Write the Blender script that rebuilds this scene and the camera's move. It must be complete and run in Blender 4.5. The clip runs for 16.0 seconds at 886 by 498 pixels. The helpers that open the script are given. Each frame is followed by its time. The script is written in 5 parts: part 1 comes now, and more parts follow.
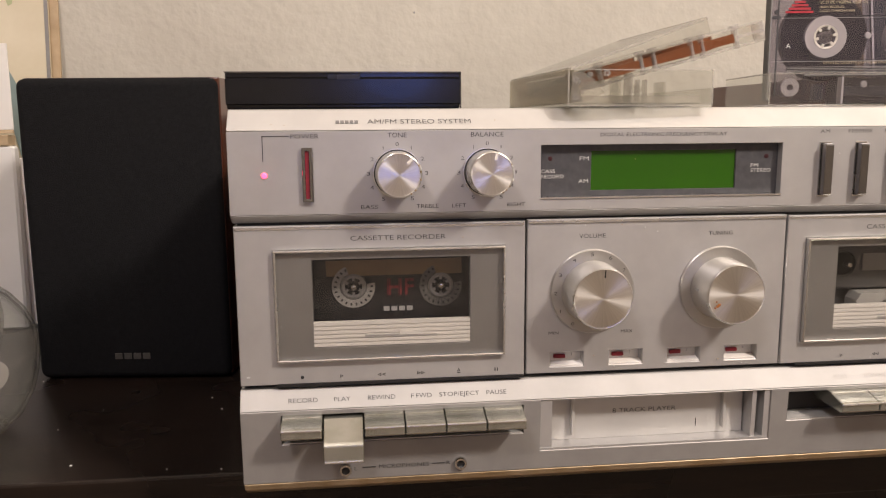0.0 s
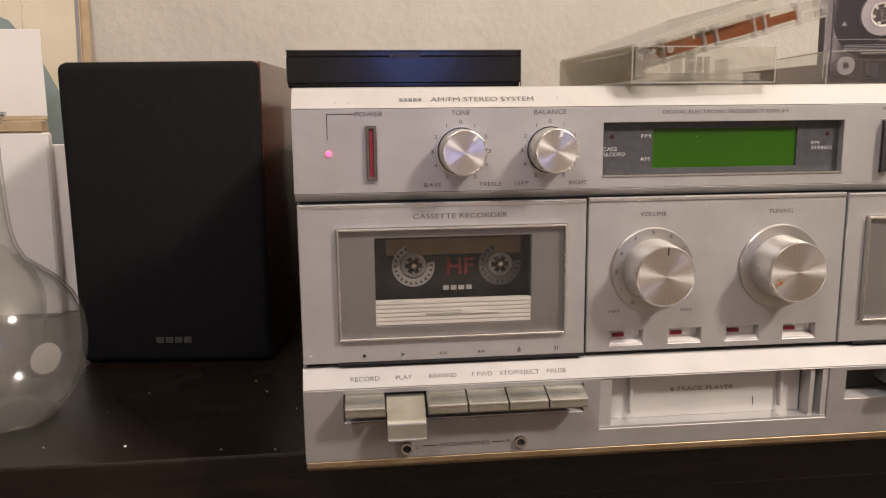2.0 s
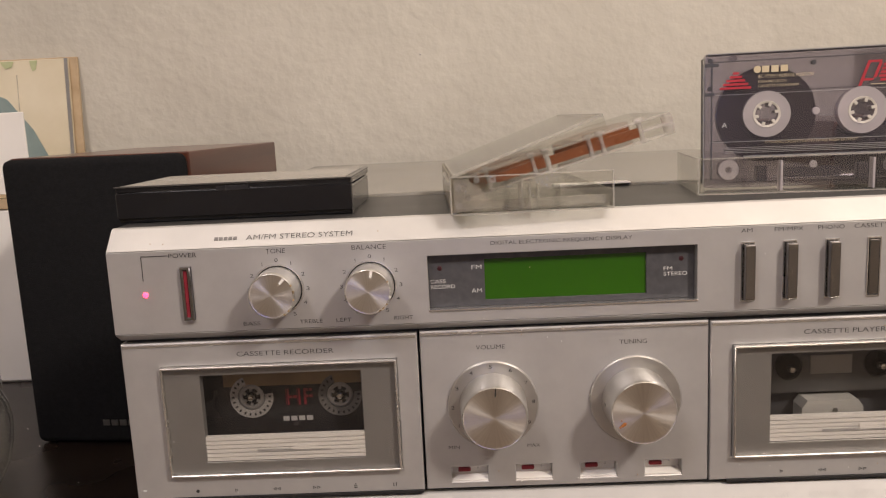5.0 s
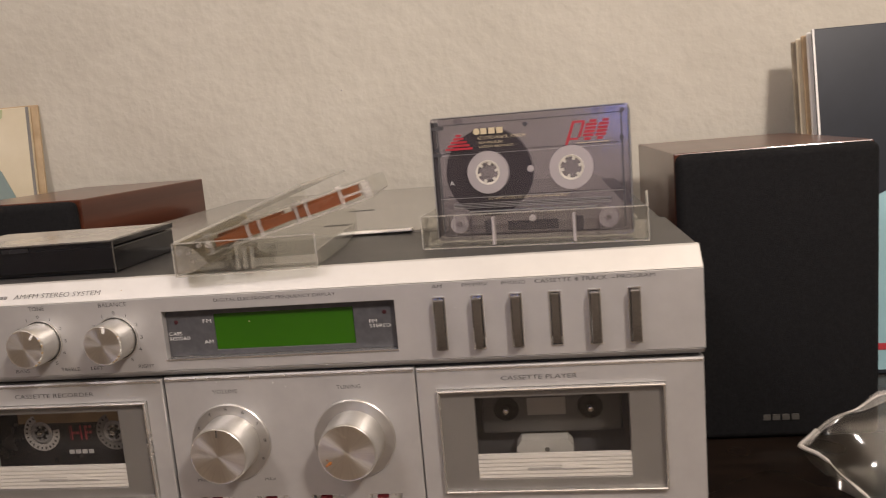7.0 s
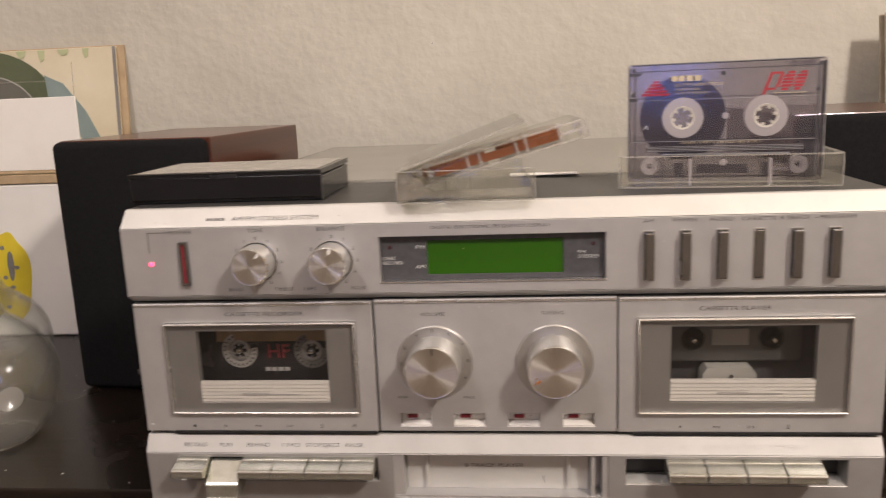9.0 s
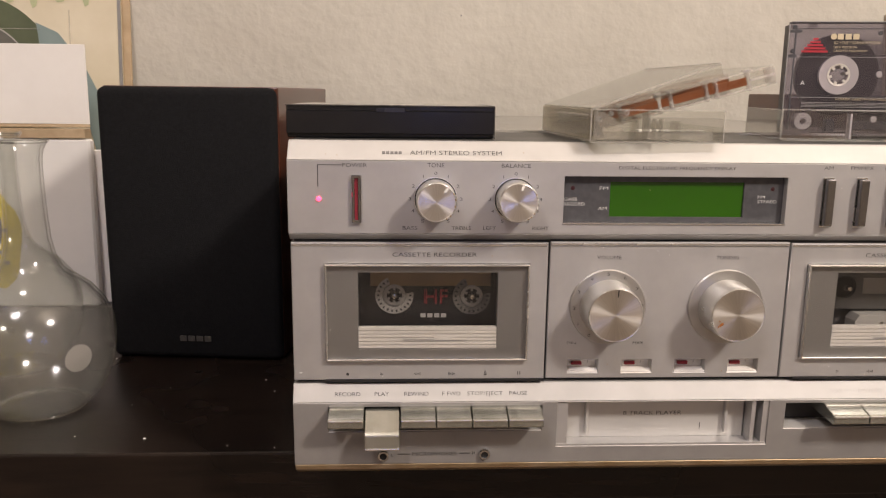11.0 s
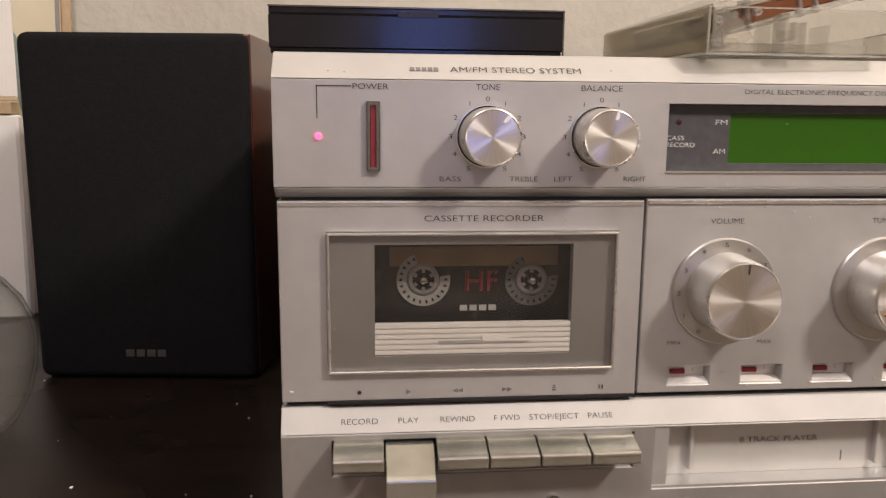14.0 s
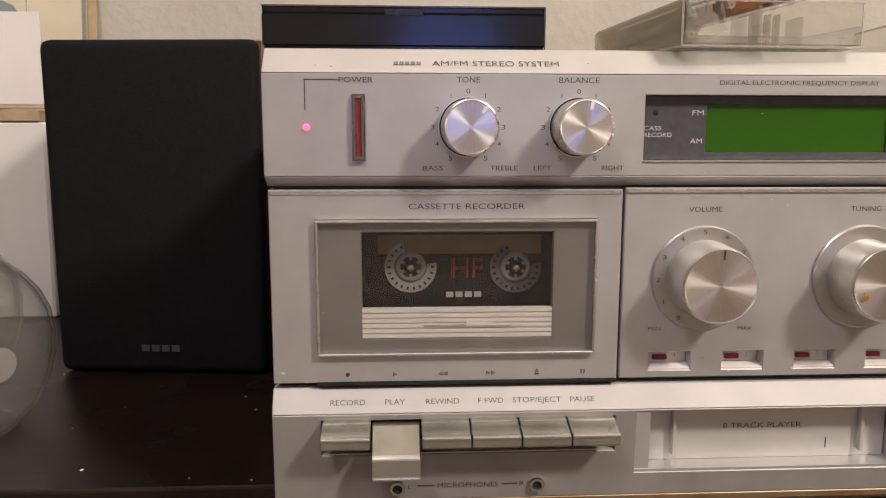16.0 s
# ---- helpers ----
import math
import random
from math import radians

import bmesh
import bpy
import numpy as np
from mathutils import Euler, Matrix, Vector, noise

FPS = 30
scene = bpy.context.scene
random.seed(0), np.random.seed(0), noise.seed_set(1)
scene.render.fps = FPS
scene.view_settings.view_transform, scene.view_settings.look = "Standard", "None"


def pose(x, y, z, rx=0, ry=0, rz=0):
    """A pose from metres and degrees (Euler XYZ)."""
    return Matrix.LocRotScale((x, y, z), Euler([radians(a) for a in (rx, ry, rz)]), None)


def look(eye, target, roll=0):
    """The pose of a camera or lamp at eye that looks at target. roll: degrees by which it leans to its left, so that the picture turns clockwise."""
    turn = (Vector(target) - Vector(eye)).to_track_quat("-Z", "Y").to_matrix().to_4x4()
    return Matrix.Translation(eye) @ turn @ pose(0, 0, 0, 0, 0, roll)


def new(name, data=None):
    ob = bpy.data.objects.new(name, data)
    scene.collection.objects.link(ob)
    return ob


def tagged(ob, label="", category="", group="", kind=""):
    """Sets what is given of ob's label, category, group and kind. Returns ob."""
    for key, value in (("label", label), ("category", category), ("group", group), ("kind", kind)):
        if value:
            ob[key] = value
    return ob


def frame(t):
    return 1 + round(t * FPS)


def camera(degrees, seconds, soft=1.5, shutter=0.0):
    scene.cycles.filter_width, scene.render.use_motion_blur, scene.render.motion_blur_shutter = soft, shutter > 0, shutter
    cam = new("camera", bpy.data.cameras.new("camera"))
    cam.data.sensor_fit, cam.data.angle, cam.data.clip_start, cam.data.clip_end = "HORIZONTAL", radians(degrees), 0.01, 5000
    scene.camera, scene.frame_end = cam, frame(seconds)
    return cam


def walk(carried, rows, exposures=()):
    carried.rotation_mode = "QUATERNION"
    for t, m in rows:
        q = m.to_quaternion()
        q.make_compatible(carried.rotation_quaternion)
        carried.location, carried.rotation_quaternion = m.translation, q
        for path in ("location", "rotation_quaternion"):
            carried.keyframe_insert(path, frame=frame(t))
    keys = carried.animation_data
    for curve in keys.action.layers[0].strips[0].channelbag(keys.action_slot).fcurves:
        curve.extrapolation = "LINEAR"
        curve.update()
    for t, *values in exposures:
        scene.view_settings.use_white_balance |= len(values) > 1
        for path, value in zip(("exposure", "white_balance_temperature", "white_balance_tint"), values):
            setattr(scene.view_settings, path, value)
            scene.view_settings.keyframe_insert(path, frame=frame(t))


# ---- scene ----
cam = camera(58.8, 16.0, soft=1.15, shutter=0.45)
PATH = [
    (0, (0.062, -0.359, 0.18), (0.28, 1.604, -0.139), -0.4),
    (0.5, (0.058, -0.358, 0.181), (0.27, 1.603, -0.146), -0.2),
    (1, (0.051, -0.36, 0.179), (0.269, 1.6, -0.156), -0.3),
    (1.5, (0.04, -0.356, 0.173), (0.249, 1.604, -0.168), -0.4),
    (2, (0.035, -0.357, 0.174), (0.243, 1.603, -0.165), -0.6),
    (2.5, (0.033, -0.357, 0.177), (0.241, 1.606, -0.149), -0.9),
    (3, (0.049, -0.36, 0.185), (0.251, 1.604, -0.134), -1.1),
    (3.5, (0.084, -0.363, 0.196), (0.266, 1.604, -0.12), -1.5),
    (4, (0.131, -0.353, 0.215), (0.276, 1.612, -0.125), -1.7),
    (4.2, (0.138, -0.349, 0.221), (0.246, 1.618, -0.124), -1.9),
    (6.3, (0.267, -0.337, 0.236), (0.025, 1.627, -0.06), -4.1),
    (6.5, (0.293, -0.342, 0.243), (0.038, 1.619, -0.06), -4.4),
    (7, (0.339, -0.36, 0.25), (0.071, 1.597, -0.067), -4.8),
    (7.5, (0.35, -0.378, 0.253), (0.078, 1.574, -0.086), -4.9),
    (8, (0.321, -0.388, 0.251), (0.053, 1.56, -0.111), -4.4),
    (8.5, (0.288, -0.395, 0.246), (0.044, 1.553, -0.138), -3.5),
    (9, (0.223, -0.401, 0.244), (0.018, 1.548, -0.156), -2.4),
    (9.5, (0.165, -0.412, 0.241), (0.032, 1.542, -0.164), -1.1),
    (10, (0.112, -0.417, 0.233), (0.063, 1.542, -0.167), 0.1),
    (10.2, (0.091, -0.414, 0.227), (0.075, 1.546, -0.171), 0.4),
    (12.5, (0.052, -0.369, 0.197), (0.263, 1.583, -0.184), 0.0),
    (13, (0.046, -0.346, 0.187), (0.262, 1.608, -0.186), 0.1),
    (13.5, (0.042, -0.313, 0.169), (0.273, 1.643, -0.18), 0.4),
    (14, (0.039, -0.281, 0.165), (0.228, 1.681, -0.174), 0.5),
    (14.5, (0.036, -0.272, 0.165), (0.222, 1.698, -0.131), 0.4),
    (15, (0.048, -0.271, 0.156), (0.199, 1.703, -0.129), 0.3),
    (15.5, (0.054, -0.283, 0.158), (0.191, 1.689, -0.145), 0.2),
    (16, (0.056, -0.295, 0.157), (0.164, 1.679, -0.148), 0.1),
]
walk(cam, [(t, look(eye, target, roll)) for t, eye, target, roll in PATH],
     [(0, 0.16), (3.0, 0.04), (4.0, -0.05), (6.5, -0.10), (7.5, -0.09), (9.0, 0.02), (10.0, 0.05), (12.5, 0.10), (16.0, 0.03)])
# ---- world and lamps ----
world = bpy.data.worlds.new("world")
world.use_nodes = True
scene.world = world
world.node_tree.nodes["Background"].inputs[0].default_value = (1.0, 0.93, 0.85, 1)
world.node_tree.nodes["Background"].inputs[1].default_value = 0.02


def area_lamp(name, eye, target, size, power, colour):
    data = bpy.data.lights.new(name, "AREA")
    data.shape, data.size, data.energy, data.color = "DISK", size, power, colour
    ob = new(name, data)
    ob.matrix_world = look(eye, target)
    return ob


def bulb(name, eye, radius, power, colour):
    data = bpy.data.lights.new(name, "POINT")
    data.shadow_soft_size, data.energy, data.color = radius, power, colour
    ob = new(name, data)
    ob.location = eye
    return ob


bulb("table_lamp_light", (1.03, -0.90, 1.18), 0.095, 89.0, (1.0, 0.875, 0.795))
# Fill lamp added without a known fitting, lifts the room and left side.
bulb("ceiling_light", (-0.45, -1.0, 1.45), 0.16, 39.0, (1.0, 0.905, 0.92))
area_lamp("screen_light", (0.16, -1.15, 0.31), (0.10, 0.0, 0.15), 0.17, 0.30, (0.16, 0.28, 1.0))


# ---- materials ----
def nodes_of(name):
    m = bpy.data.materials.new(name)
    m.use_nodes = True
    nt = m.node_tree
    return m, nt, nt.nodes["Principled BSDF"]


def link(nt, a, b):
    nt.links.new(a, b)


def noise_node(nt, scale, detail=4.0, rough=0.55, stretch=None):
    co = nt.nodes.new("ShaderNodeTexCoord")
    n = nt.nodes.new("ShaderNodeTexNoise")
    n.inputs["Scale"].default_value, n.inputs["Detail"].default_value, n.inputs["Roughness"].default_value = scale, detail, rough
    src = co.outputs["Object"]
    if stretch:
        mp = nt.nodes.new("ShaderNodeMapping")
        mp.inputs["Scale"].default_value = stretch
        link(nt, src, mp.inputs["Vector"])
        src = mp.outputs["Vector"]
    link(nt, src, n.inputs["Vector"])
    return n


def ramp(nt, fac, c0, c1, p0=0.3, p1=0.7):
    r = nt.nodes.new("ShaderNodeValToRGB")
    r.color_ramp.elements[0].position, r.color_ramp.elements[0].color = p0, (*c0, 1)
    r.color_ramp.elements[1].position, r.color_ramp.elements[1].color = p1, (*c1, 1)
    link(nt, fac, r.inputs["Fac"])
    return r.outputs["Color"]


def surface(name, c0, c1, scale=40, rough=0.5, metal=0.0, bump=0.0, bump_scale=400, stretch=None, rough_var=0.1, coat=0.0, p=(0.3, 0.7), spec=0.5):
    """Two-tone grain, varied gloss and fine relief."""
    m, nt, b = nodes_of(name)
    n = noise_node(nt, scale, 5, 0.6, stretch)
    link(nt, ramp(nt, n.outputs["Fac"], c0, c1, *p), b.inputs["Base Color"])
    b.inputs["Metallic"].default_value = metal
    b.inputs["Coat Weight"].default_value = coat
    b.inputs["Specular IOR Level"].default_value = spec
    n2 = noise_node(nt, scale * 0.35, 3, 0.6)
    mr = nt.nodes.new("ShaderNodeMapRange")
    mr.inputs["To Min"].default_value, mr.inputs["To Max"].default_value = max(0.02, rough - rough_var), min(1, rough + rough_var)
    link(nt, n2.outputs["Fac"], mr.inputs["Value"])
    link(nt, mr.outputs["Result"], b.inputs["Roughness"])
    if bump:
        n3 = noise_node(nt, bump_scale, 4, 0.6, stretch)
        bp = nt.nodes.new("ShaderNodeBump")
        bp.inputs["Strength"].default_value, bp.inputs["Distance"].default_value = bump, 0.001
        link(nt, n3.outputs["Fac"], bp.inputs["Height"])
        link(nt, bp.outputs["Normal"], b.inputs["Normal"])
    return m


def clear(name, tint, gloss=0.03, ior=1.49):
    """Thin clear plastic or glass wall: see-through with a mirror gloss by Fresnel."""
    m = bpy.data.materials.new(name)
    m.use_nodes = True
    nt = m.node_tree
    nt.nodes.remove(nt.nodes["Principled BSDF"])
    tr, gl, mx, lw, pw, ma = (nt.nodes.new("ShaderNode" + k) for k in ("BsdfTransparent", "BsdfGlossy", "MixShader", "LayerWeight", "Math", "Math"))
    tr.inputs["Color"].default_value = (*tint, 1)
    gl.inputs["Roughness"].default_value = gloss
    pw.operation, pw.inputs[1].default_value = "POWER", 4.0
    ma.operation, ma.inputs[1].default_value, ma.inputs[2].default_value = "MULTIPLY_ADD", 0.75, ((ior - 1) / (ior + 1)) ** 2
    lw.inputs["Blend"].default_value = 0.5
    link(nt, lw.outputs["Facing"], pw.inputs[0])
    link(nt, pw.outputs[0], ma.inputs[0])
    link(nt, ma.outputs[0], mx.inputs[0])
    link(nt, tr.outputs[0], mx.inputs[1])
    link(nt, gl.outputs[0], mx.inputs[2])
    link(nt, mx.outputs[0], nt.nodes["Material Output"].inputs["Surface"])
    return m


def hazy(name, tint, white, share):
    """Clear plastic with a share of milky scatter."""
    m = clear(name, tint, 0.12)
    nt = m.node_tree
    out = nt.nodes["Material Output"]
    old = out.inputs["Surface"].links[0].from_socket
    df, mx = nt.nodes.new("ShaderNodeBsdfDiffuse"), nt.nodes.new("ShaderNodeMixShader")
    df.inputs["Color"].default_value = (*white, 1)
    mx.inputs[0].default_value = share
    link(nt, old, mx.inputs[1])
    link(nt, df.outputs[0], mx.inputs[2])
    link(nt, mx.outputs[0], out.inputs["Surface"])
    return m


def glow(name, colour, strength):
    m, nt, b = nodes_of(name)
    b.inputs["Base Color"].default_value = (*[c * 0.5 for c in colour], 1)
    b.inputs["Emission Color"].default_value = (*colour, 1)
    b.inputs["Emission Strength"].default_value = strength
    b.inputs["Roughness"].default_value = 0.3
    return m


def plaster():
    m, nt, b = nodes_of("plaster")
    n = noise_node(nt, 9, 4, 0.6)
    link(nt, ramp(nt, n.outputs["Fac"], (0.475, 0.45, 0.387), (0.545, 0.52, 0.452)), b.inputs["Base Color"])
    b.inputs["Roughness"].default_value = 0.75
    big, small = noise_node(nt, 66, 3, 0.5), noise_node(nt, 240, 3, 0.6)
    vor = nt.nodes.new("ShaderNodeValToRGB")
    vor.color_ramp.elements[0].position, vor.color_ramp.elements[1].position = 0.38, 0.66
    link(nt, big.outputs["Fac"], vor.inputs["Fac"])
    b1, b2 = nt.nodes.new("ShaderNodeBump"), nt.nodes.new("ShaderNodeBump")
    b1.inputs["Strength"].default_value, b1.inputs["Distance"].default_value = 0.25, 0.0022
    b2.inputs["Strength"].default_value, b2.inputs["Distance"].default_value = 0.08, 0.0008
    link(nt, vor.outputs["Color"], b1.inputs["Height"])
    link(nt, small.outputs["Fac"], b2.inputs["Height"])
    link(nt, b1.outputs["Normal"], b2.inputs["Normal"])
    link(nt, b2.outputs["Normal"], b.inputs["Normal"])
    return m


def spun(name, colour, rough):
    """Lathe-turned aluminium, with grooves round the axis."""
    m, nt, b = nodes_of(name)
    b.inputs["Base Color"].default_value = (*colour, 1)
    b.inputs["Metallic"].default_value = 1.0
    b.inputs["Roughness"].default_value = rough
    b.inputs["Anisotropic"].default_value = 0.85
    tg = nt.nodes.new("ShaderNodeTangent")
    tg.direction_type, tg.axis = "RADIAL", "Y"
    link(nt, tg.outputs[0], b.inputs["Tangent"])
    # streaks that run out from the centre, and fine rings
    co, mp, gr = (nt.nodes.new("ShaderNode" + k) for k in ("TexCoord", "Mapping", "TexGradient"))
    mp.inputs["Location"].default_value = (-0.5, 0.5, 0.0)
    mp.inputs["Rotation"].default_value = (radians(90), 0, 0)
    gr.gradient_type = "RADIAL"
    link(nt, co.outputs["Generated"], mp.inputs["Vector"])
    link(nt, mp.outputs["Vector"], gr.inputs["Vector"])
    st = nt.nodes.new("ShaderNodeTexNoise")
    st.noise_dimensions = "1D"
    st.inputs["Scale"].default_value, st.inputs["Detail"].default_value = 60.0, 2.0
    link(nt, gr.outputs["Fac"], st.inputs["W"])
    link(nt, ramp(nt, st.outputs["Fac"], [c * 0.93 for c in colour], colour, 0.32, 0.62), b.inputs["Base Color"])
    mr = nt.nodes.new("ShaderNodeMapRange")
    mr.inputs["To Min"].default_value, mr.inputs["To Max"].default_value = rough - 0.02, rough + 0.02
    link(nt, st.outputs["Fac"], mr.inputs["Value"])
    link(nt, mr.outputs["Result"], b.inputs["Roughness"])
    return m


M_WALL = plaster()
M_ROOM = surface("room_paint", (0.42, 0.37, 0.31), (0.50, 0.45, 0.38), 6, 0.8)
M_FLOOR = surface("carpet", (0.16, 0.12, 0.09), (0.22, 0.18, 0.14), 60, 0.95, 0, 0.5, 700)
M_TABLE = surface("black_brown_wood", (0.006, 0.0044, 0.0037), (0.020, 0.013, 0.0095), 14, 0.28, 0, 0.12, 260, (1, 9, 9), 0.14, spec=0.34)
M_SILVER = surface("silver_panel", (0.475, 0.467, 0.46), (0.535, 0.527, 0.515), 55, 0.42, 0.55, 0.06, 1800, None, 0.05)
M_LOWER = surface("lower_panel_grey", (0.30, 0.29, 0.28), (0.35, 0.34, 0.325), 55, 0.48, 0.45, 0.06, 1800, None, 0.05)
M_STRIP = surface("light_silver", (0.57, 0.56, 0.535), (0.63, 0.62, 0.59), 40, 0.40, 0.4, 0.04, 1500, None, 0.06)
# Top strip's aluminium coloured darker, to offset the lamp's reflection low down.
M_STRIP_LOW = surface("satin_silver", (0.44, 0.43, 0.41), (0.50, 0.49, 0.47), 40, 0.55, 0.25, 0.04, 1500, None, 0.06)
M_EDGE = surface("bright_edge", (0.70, 0.69, 0.67), (0.8, 0.79, 0.77), 80, 0.25, 0.9)
M_WARM = surface("tarnished_edge", (0.42, 0.30, 0.16), (0.58, 0.47, 0.32), 60, 0.4, 0.6)
M_FRAME = surface("satin_grey", (0.30, 0.295, 0.29), (0.35, 0.345, 0.335), 60, 0.38, 0.5, 0.03, 1500)
M_CARRIER = surface("carrier_grey", (0.085, 0.083, 0.08), (0.115, 0.112, 0.108), 60, 0.45, 0.1)
M_DARK = surface("dark_plastic", (0.012, 0.012, 0.013), (0.022, 0.021, 0.022), 50, 0.4)
M_TOP = surface("top_vinyl", (0.035, 0.034, 0.033), (0.055, 0.053, 0.05), 30, 0.42, 0, 0.1, 900)
# Base lightened to beige for the wall's reflection in the smoked cover.
M_COVER = surface("smoked_cover", (0.20, 0.19, 0.17), (0.25, 0.24, 0.21), 20, 0.18, 0, 0.0, 900, None, 0.06)
M_INSERT = surface("pale_insert", (0.30, 0.285, 0.25), (0.38, 0.36, 0.32), 25, 0.2)
M_KEY = surface("key_silver", (0.40, 0.405, 0.34), (0.60, 0.60, 0.55), 70, 0.22, 0.85, 0.03, 900, None, 0.1)
M_CHROME = surface("chrome", (0.62, 0.62, 0.62), (0.72, 0.71, 0.70), 120, 0.1, 1.0, 0, 400, None, 0.06)
# Base darkened to hold the dark room's reflection; pale specks are worn pits.
M_BUTTON = surface("worn_chrome", (0.33, 0.325, 0.335), (0.68, 0.61, 0.60), 620, 0.10, 1.0, 0.02, 900, None, 0.05, p=(0.66, 0.72))
M_SPUN = spun("turned_face", (0.93, 0.92, 0.90), 0.30)
M_KNOB = surface("knob_side", (0.66, 0.65, 0.62), (0.76, 0.75, 0.72), 90, 0.3, 0.9, 0.05, 600, (0.2, 40, 0.2))
M_INK = surface("black_ink", (0.022, 0.022, 0.023), (0.042, 0.041, 0.04), 200, 0.6)
M_WHITE_INK = surface("white_ink", (0.62, 0.62, 0.60), (0.72, 0.72, 0.70), 200, 0.6)
M_FAINT = surface("worn_ink", (0.40, 0.39, 0.38), (0.50, 0.49, 0.47), 200, 0.6)
M_GREEN = surface("green_filter", (0.020, 0.088, 0.002), (0.026, 0.105, 0.003), 8, 0.25, 0, 0, 400, None, 0.05)
M_DISPLAY = surface("display_grey", (0.055, 0.055, 0.06), (0.08, 0.08, 0.085), 300, 0.35, 0, 0.05, 2000)
M_LED = glow("red_led", (1.0, 0.05, 0.12), 5.0)
M_LED_OFF = surface("dark_red", (0.035, 0.008, 0.01), (0.05, 0.010, 0.012), 200, 0.3)
M_RED = surface("red_plastic", (0.24, 0.02, 0.035), (0.32, 0.03, 0.045), 200, 0.3)
M_WHITE = surface("white_plastic", (0.76, 0.74, 0.70), (0.83, 0.81, 0.77), 90, 0.45)
M_GLASS = hazy("window_glass", (0.94, 0.935, 0.925), (0.42, 0.39, 0.35), 0.008)
M_CLEAR = clear("clear_plastic", (0.955, 0.955, 0.94), 0.05, 1.6)
M_HAZE = hazy("yellowed_plastic", (0.90, 0.89, 0.84), (0.60, 0.55, 0.44), 0.05)
# Olive tint stands for the darker depth seen through the clear walls.
M_SPINE = hazy("olive_plastic_spine", (0.80, 0.77, 0.68), (0.52, 0.47, 0.37), 0.20)
# Milky white paints the pale highlights along clear plastic rims.
M_RIMPL = hazy("bright_plastic_edge", (0.93, 0.92, 0.90), (0.80, 0.78, 0.72), 0.22)
M_SMOKE = hazy("smoky_plastic", (0.82, 0.805, 0.835), (0.34, 0.32, 0.36), 0.06)
M_EDGESMOKE = hazy("smoky_edge", (0.35, 0.34, 0.33), (0.40, 0.38, 0.35), 0.16)
# Milky share lightens the glass for dust and the wall's inner reflections.
M_FLASK = hazy("flask_glass", (0.965, 0.97, 0.96), (0.70, 0.67, 0.62), 0.028)
M_SPOT = hazy("frosted_glass", (0.9, 0.89, 0.86), (0.62, 0.59, 0.54), 0.38)
M_DIAL = surface("dial_metal", (0.50, 0.49, 0.47), (0.56, 0.55, 0.53), 60, 0.33, 0.85, 0.03, 900)
M_SOFTINK = surface("soft_ink", (0.07, 0.068, 0.065), (0.10, 0.098, 0.095), 200, 0.6)
M_GREYINK = surface("grey_ink", (0.16, 0.155, 0.15), (0.22, 0.21, 0.20), 200, 0.6)
M_MILK = hazy("milky_film", (0.93, 0.92, 0.90), (0.82, 0.78, 0.74), 0.55)
M_MILK2 = hazy("thin_milky_film", (0.93, 0.92, 0.90), (0.80, 0.74, 0.70), 0.25)
M_REFRACTION = hazy("cloudy_plastic", (0.93, 0.92, 0.89), (0.72, 0.68, 0.60), 0.13)
M_BAG = clear("plastic_bag", (0.90, 0.915, 0.91), 0.05, 1.65)
M_CLOTH = surface("speaker_cloth", (0.0042, 0.0042, 0.0048), (0.009, 0.009, 0.0102), 500, 0.88, 0, 0.4, 1500, spec=0.21)
M_CHERRY = surface("cherry_veneer", (0.056, 0.016, 0.0085), (0.105, 0.033, 0.017), 16, 0.30, 0, 0.05, 300, (1, 0.12, 4), 0.06, 0.35)
M_SHELL = surface("black_shell", (0.014, 0.014, 0.016), (0.022, 0.022, 0.025), 80, 0.25, 0, 0, 400, None, 0.1)
M_CASE = surface("black_case", (0.006, 0.006, 0.0075), (0.010, 0.010, 0.012), 60, 0.16, 0, 0, 400, None, 0.08, 0.1, spec=0.4)
M_TAPE = surface("brown_tape", (0.17, 0.052, 0.018), (0.25, 0.080, 0.028), 60, 0.25)
M_MASK = surface("amber_strip", (0.20, 0.13, 0.06), (0.30, 0.20, 0.10), 70, 0.4)
M_HUB = surface("hub_white", (0.50, 0.475, 0.42), (0.58, 0.55, 0.49), 120, 0.4)
# White reels darkened for the smoky window in front, the right one more.
M_REEL = surface("reel_white", (0.30, 0.29, 0.27), (0.40, 0.385, 0.36), 160, 0.4)
M_REELDIM = surface("reel_grey", (0.10, 0.097, 0.09), (0.17, 0.165, 0.155), 160, 0.4)
M_HUBCLEAR = hazy("hub_clear", (0.9, 0.88, 0.88), (0.74, 0.69, 0.70), 0.40)
M_POST = hazy("clear_moulding", (0.92, 0.91, 0.90), (0.82, 0.79, 0.76), 0.22)
M_PACK = surface("tape_pack", (0.018, 0.012, 0.014), (0.03, 0.02, 0.022), 60, 0.3)
M_HFRED = surface("red_print", (0.34, 0.018, 0.03), (0.42, 0.025, 0.04), 200, 0.5)
M_HFDIM = surface("dull_red_print", (0.22, 0.014, 0.022), (0.30, 0.02, 0.032), 200, 0.5)
M_GOLD = surface("pale_gold_print", (0.50, 0.42, 0.27), (0.58, 0.50, 0.34), 200, 0.5)
M_LOGO = surface("logo_metal", (0.10, 0.096, 0.088), (0.16, 0.152, 0.14), 300, 0.35, 0.6)
M_PAPER = surface("white_card", (0.78, 0.755, 0.71), (0.85, 0.83, 0.79), 12, 0.6)
M_SLEEVE = surface("white_sleeve", (0.72, 0.71, 0.68), (0.81, 0.80, 0.77), 8, 0.5)
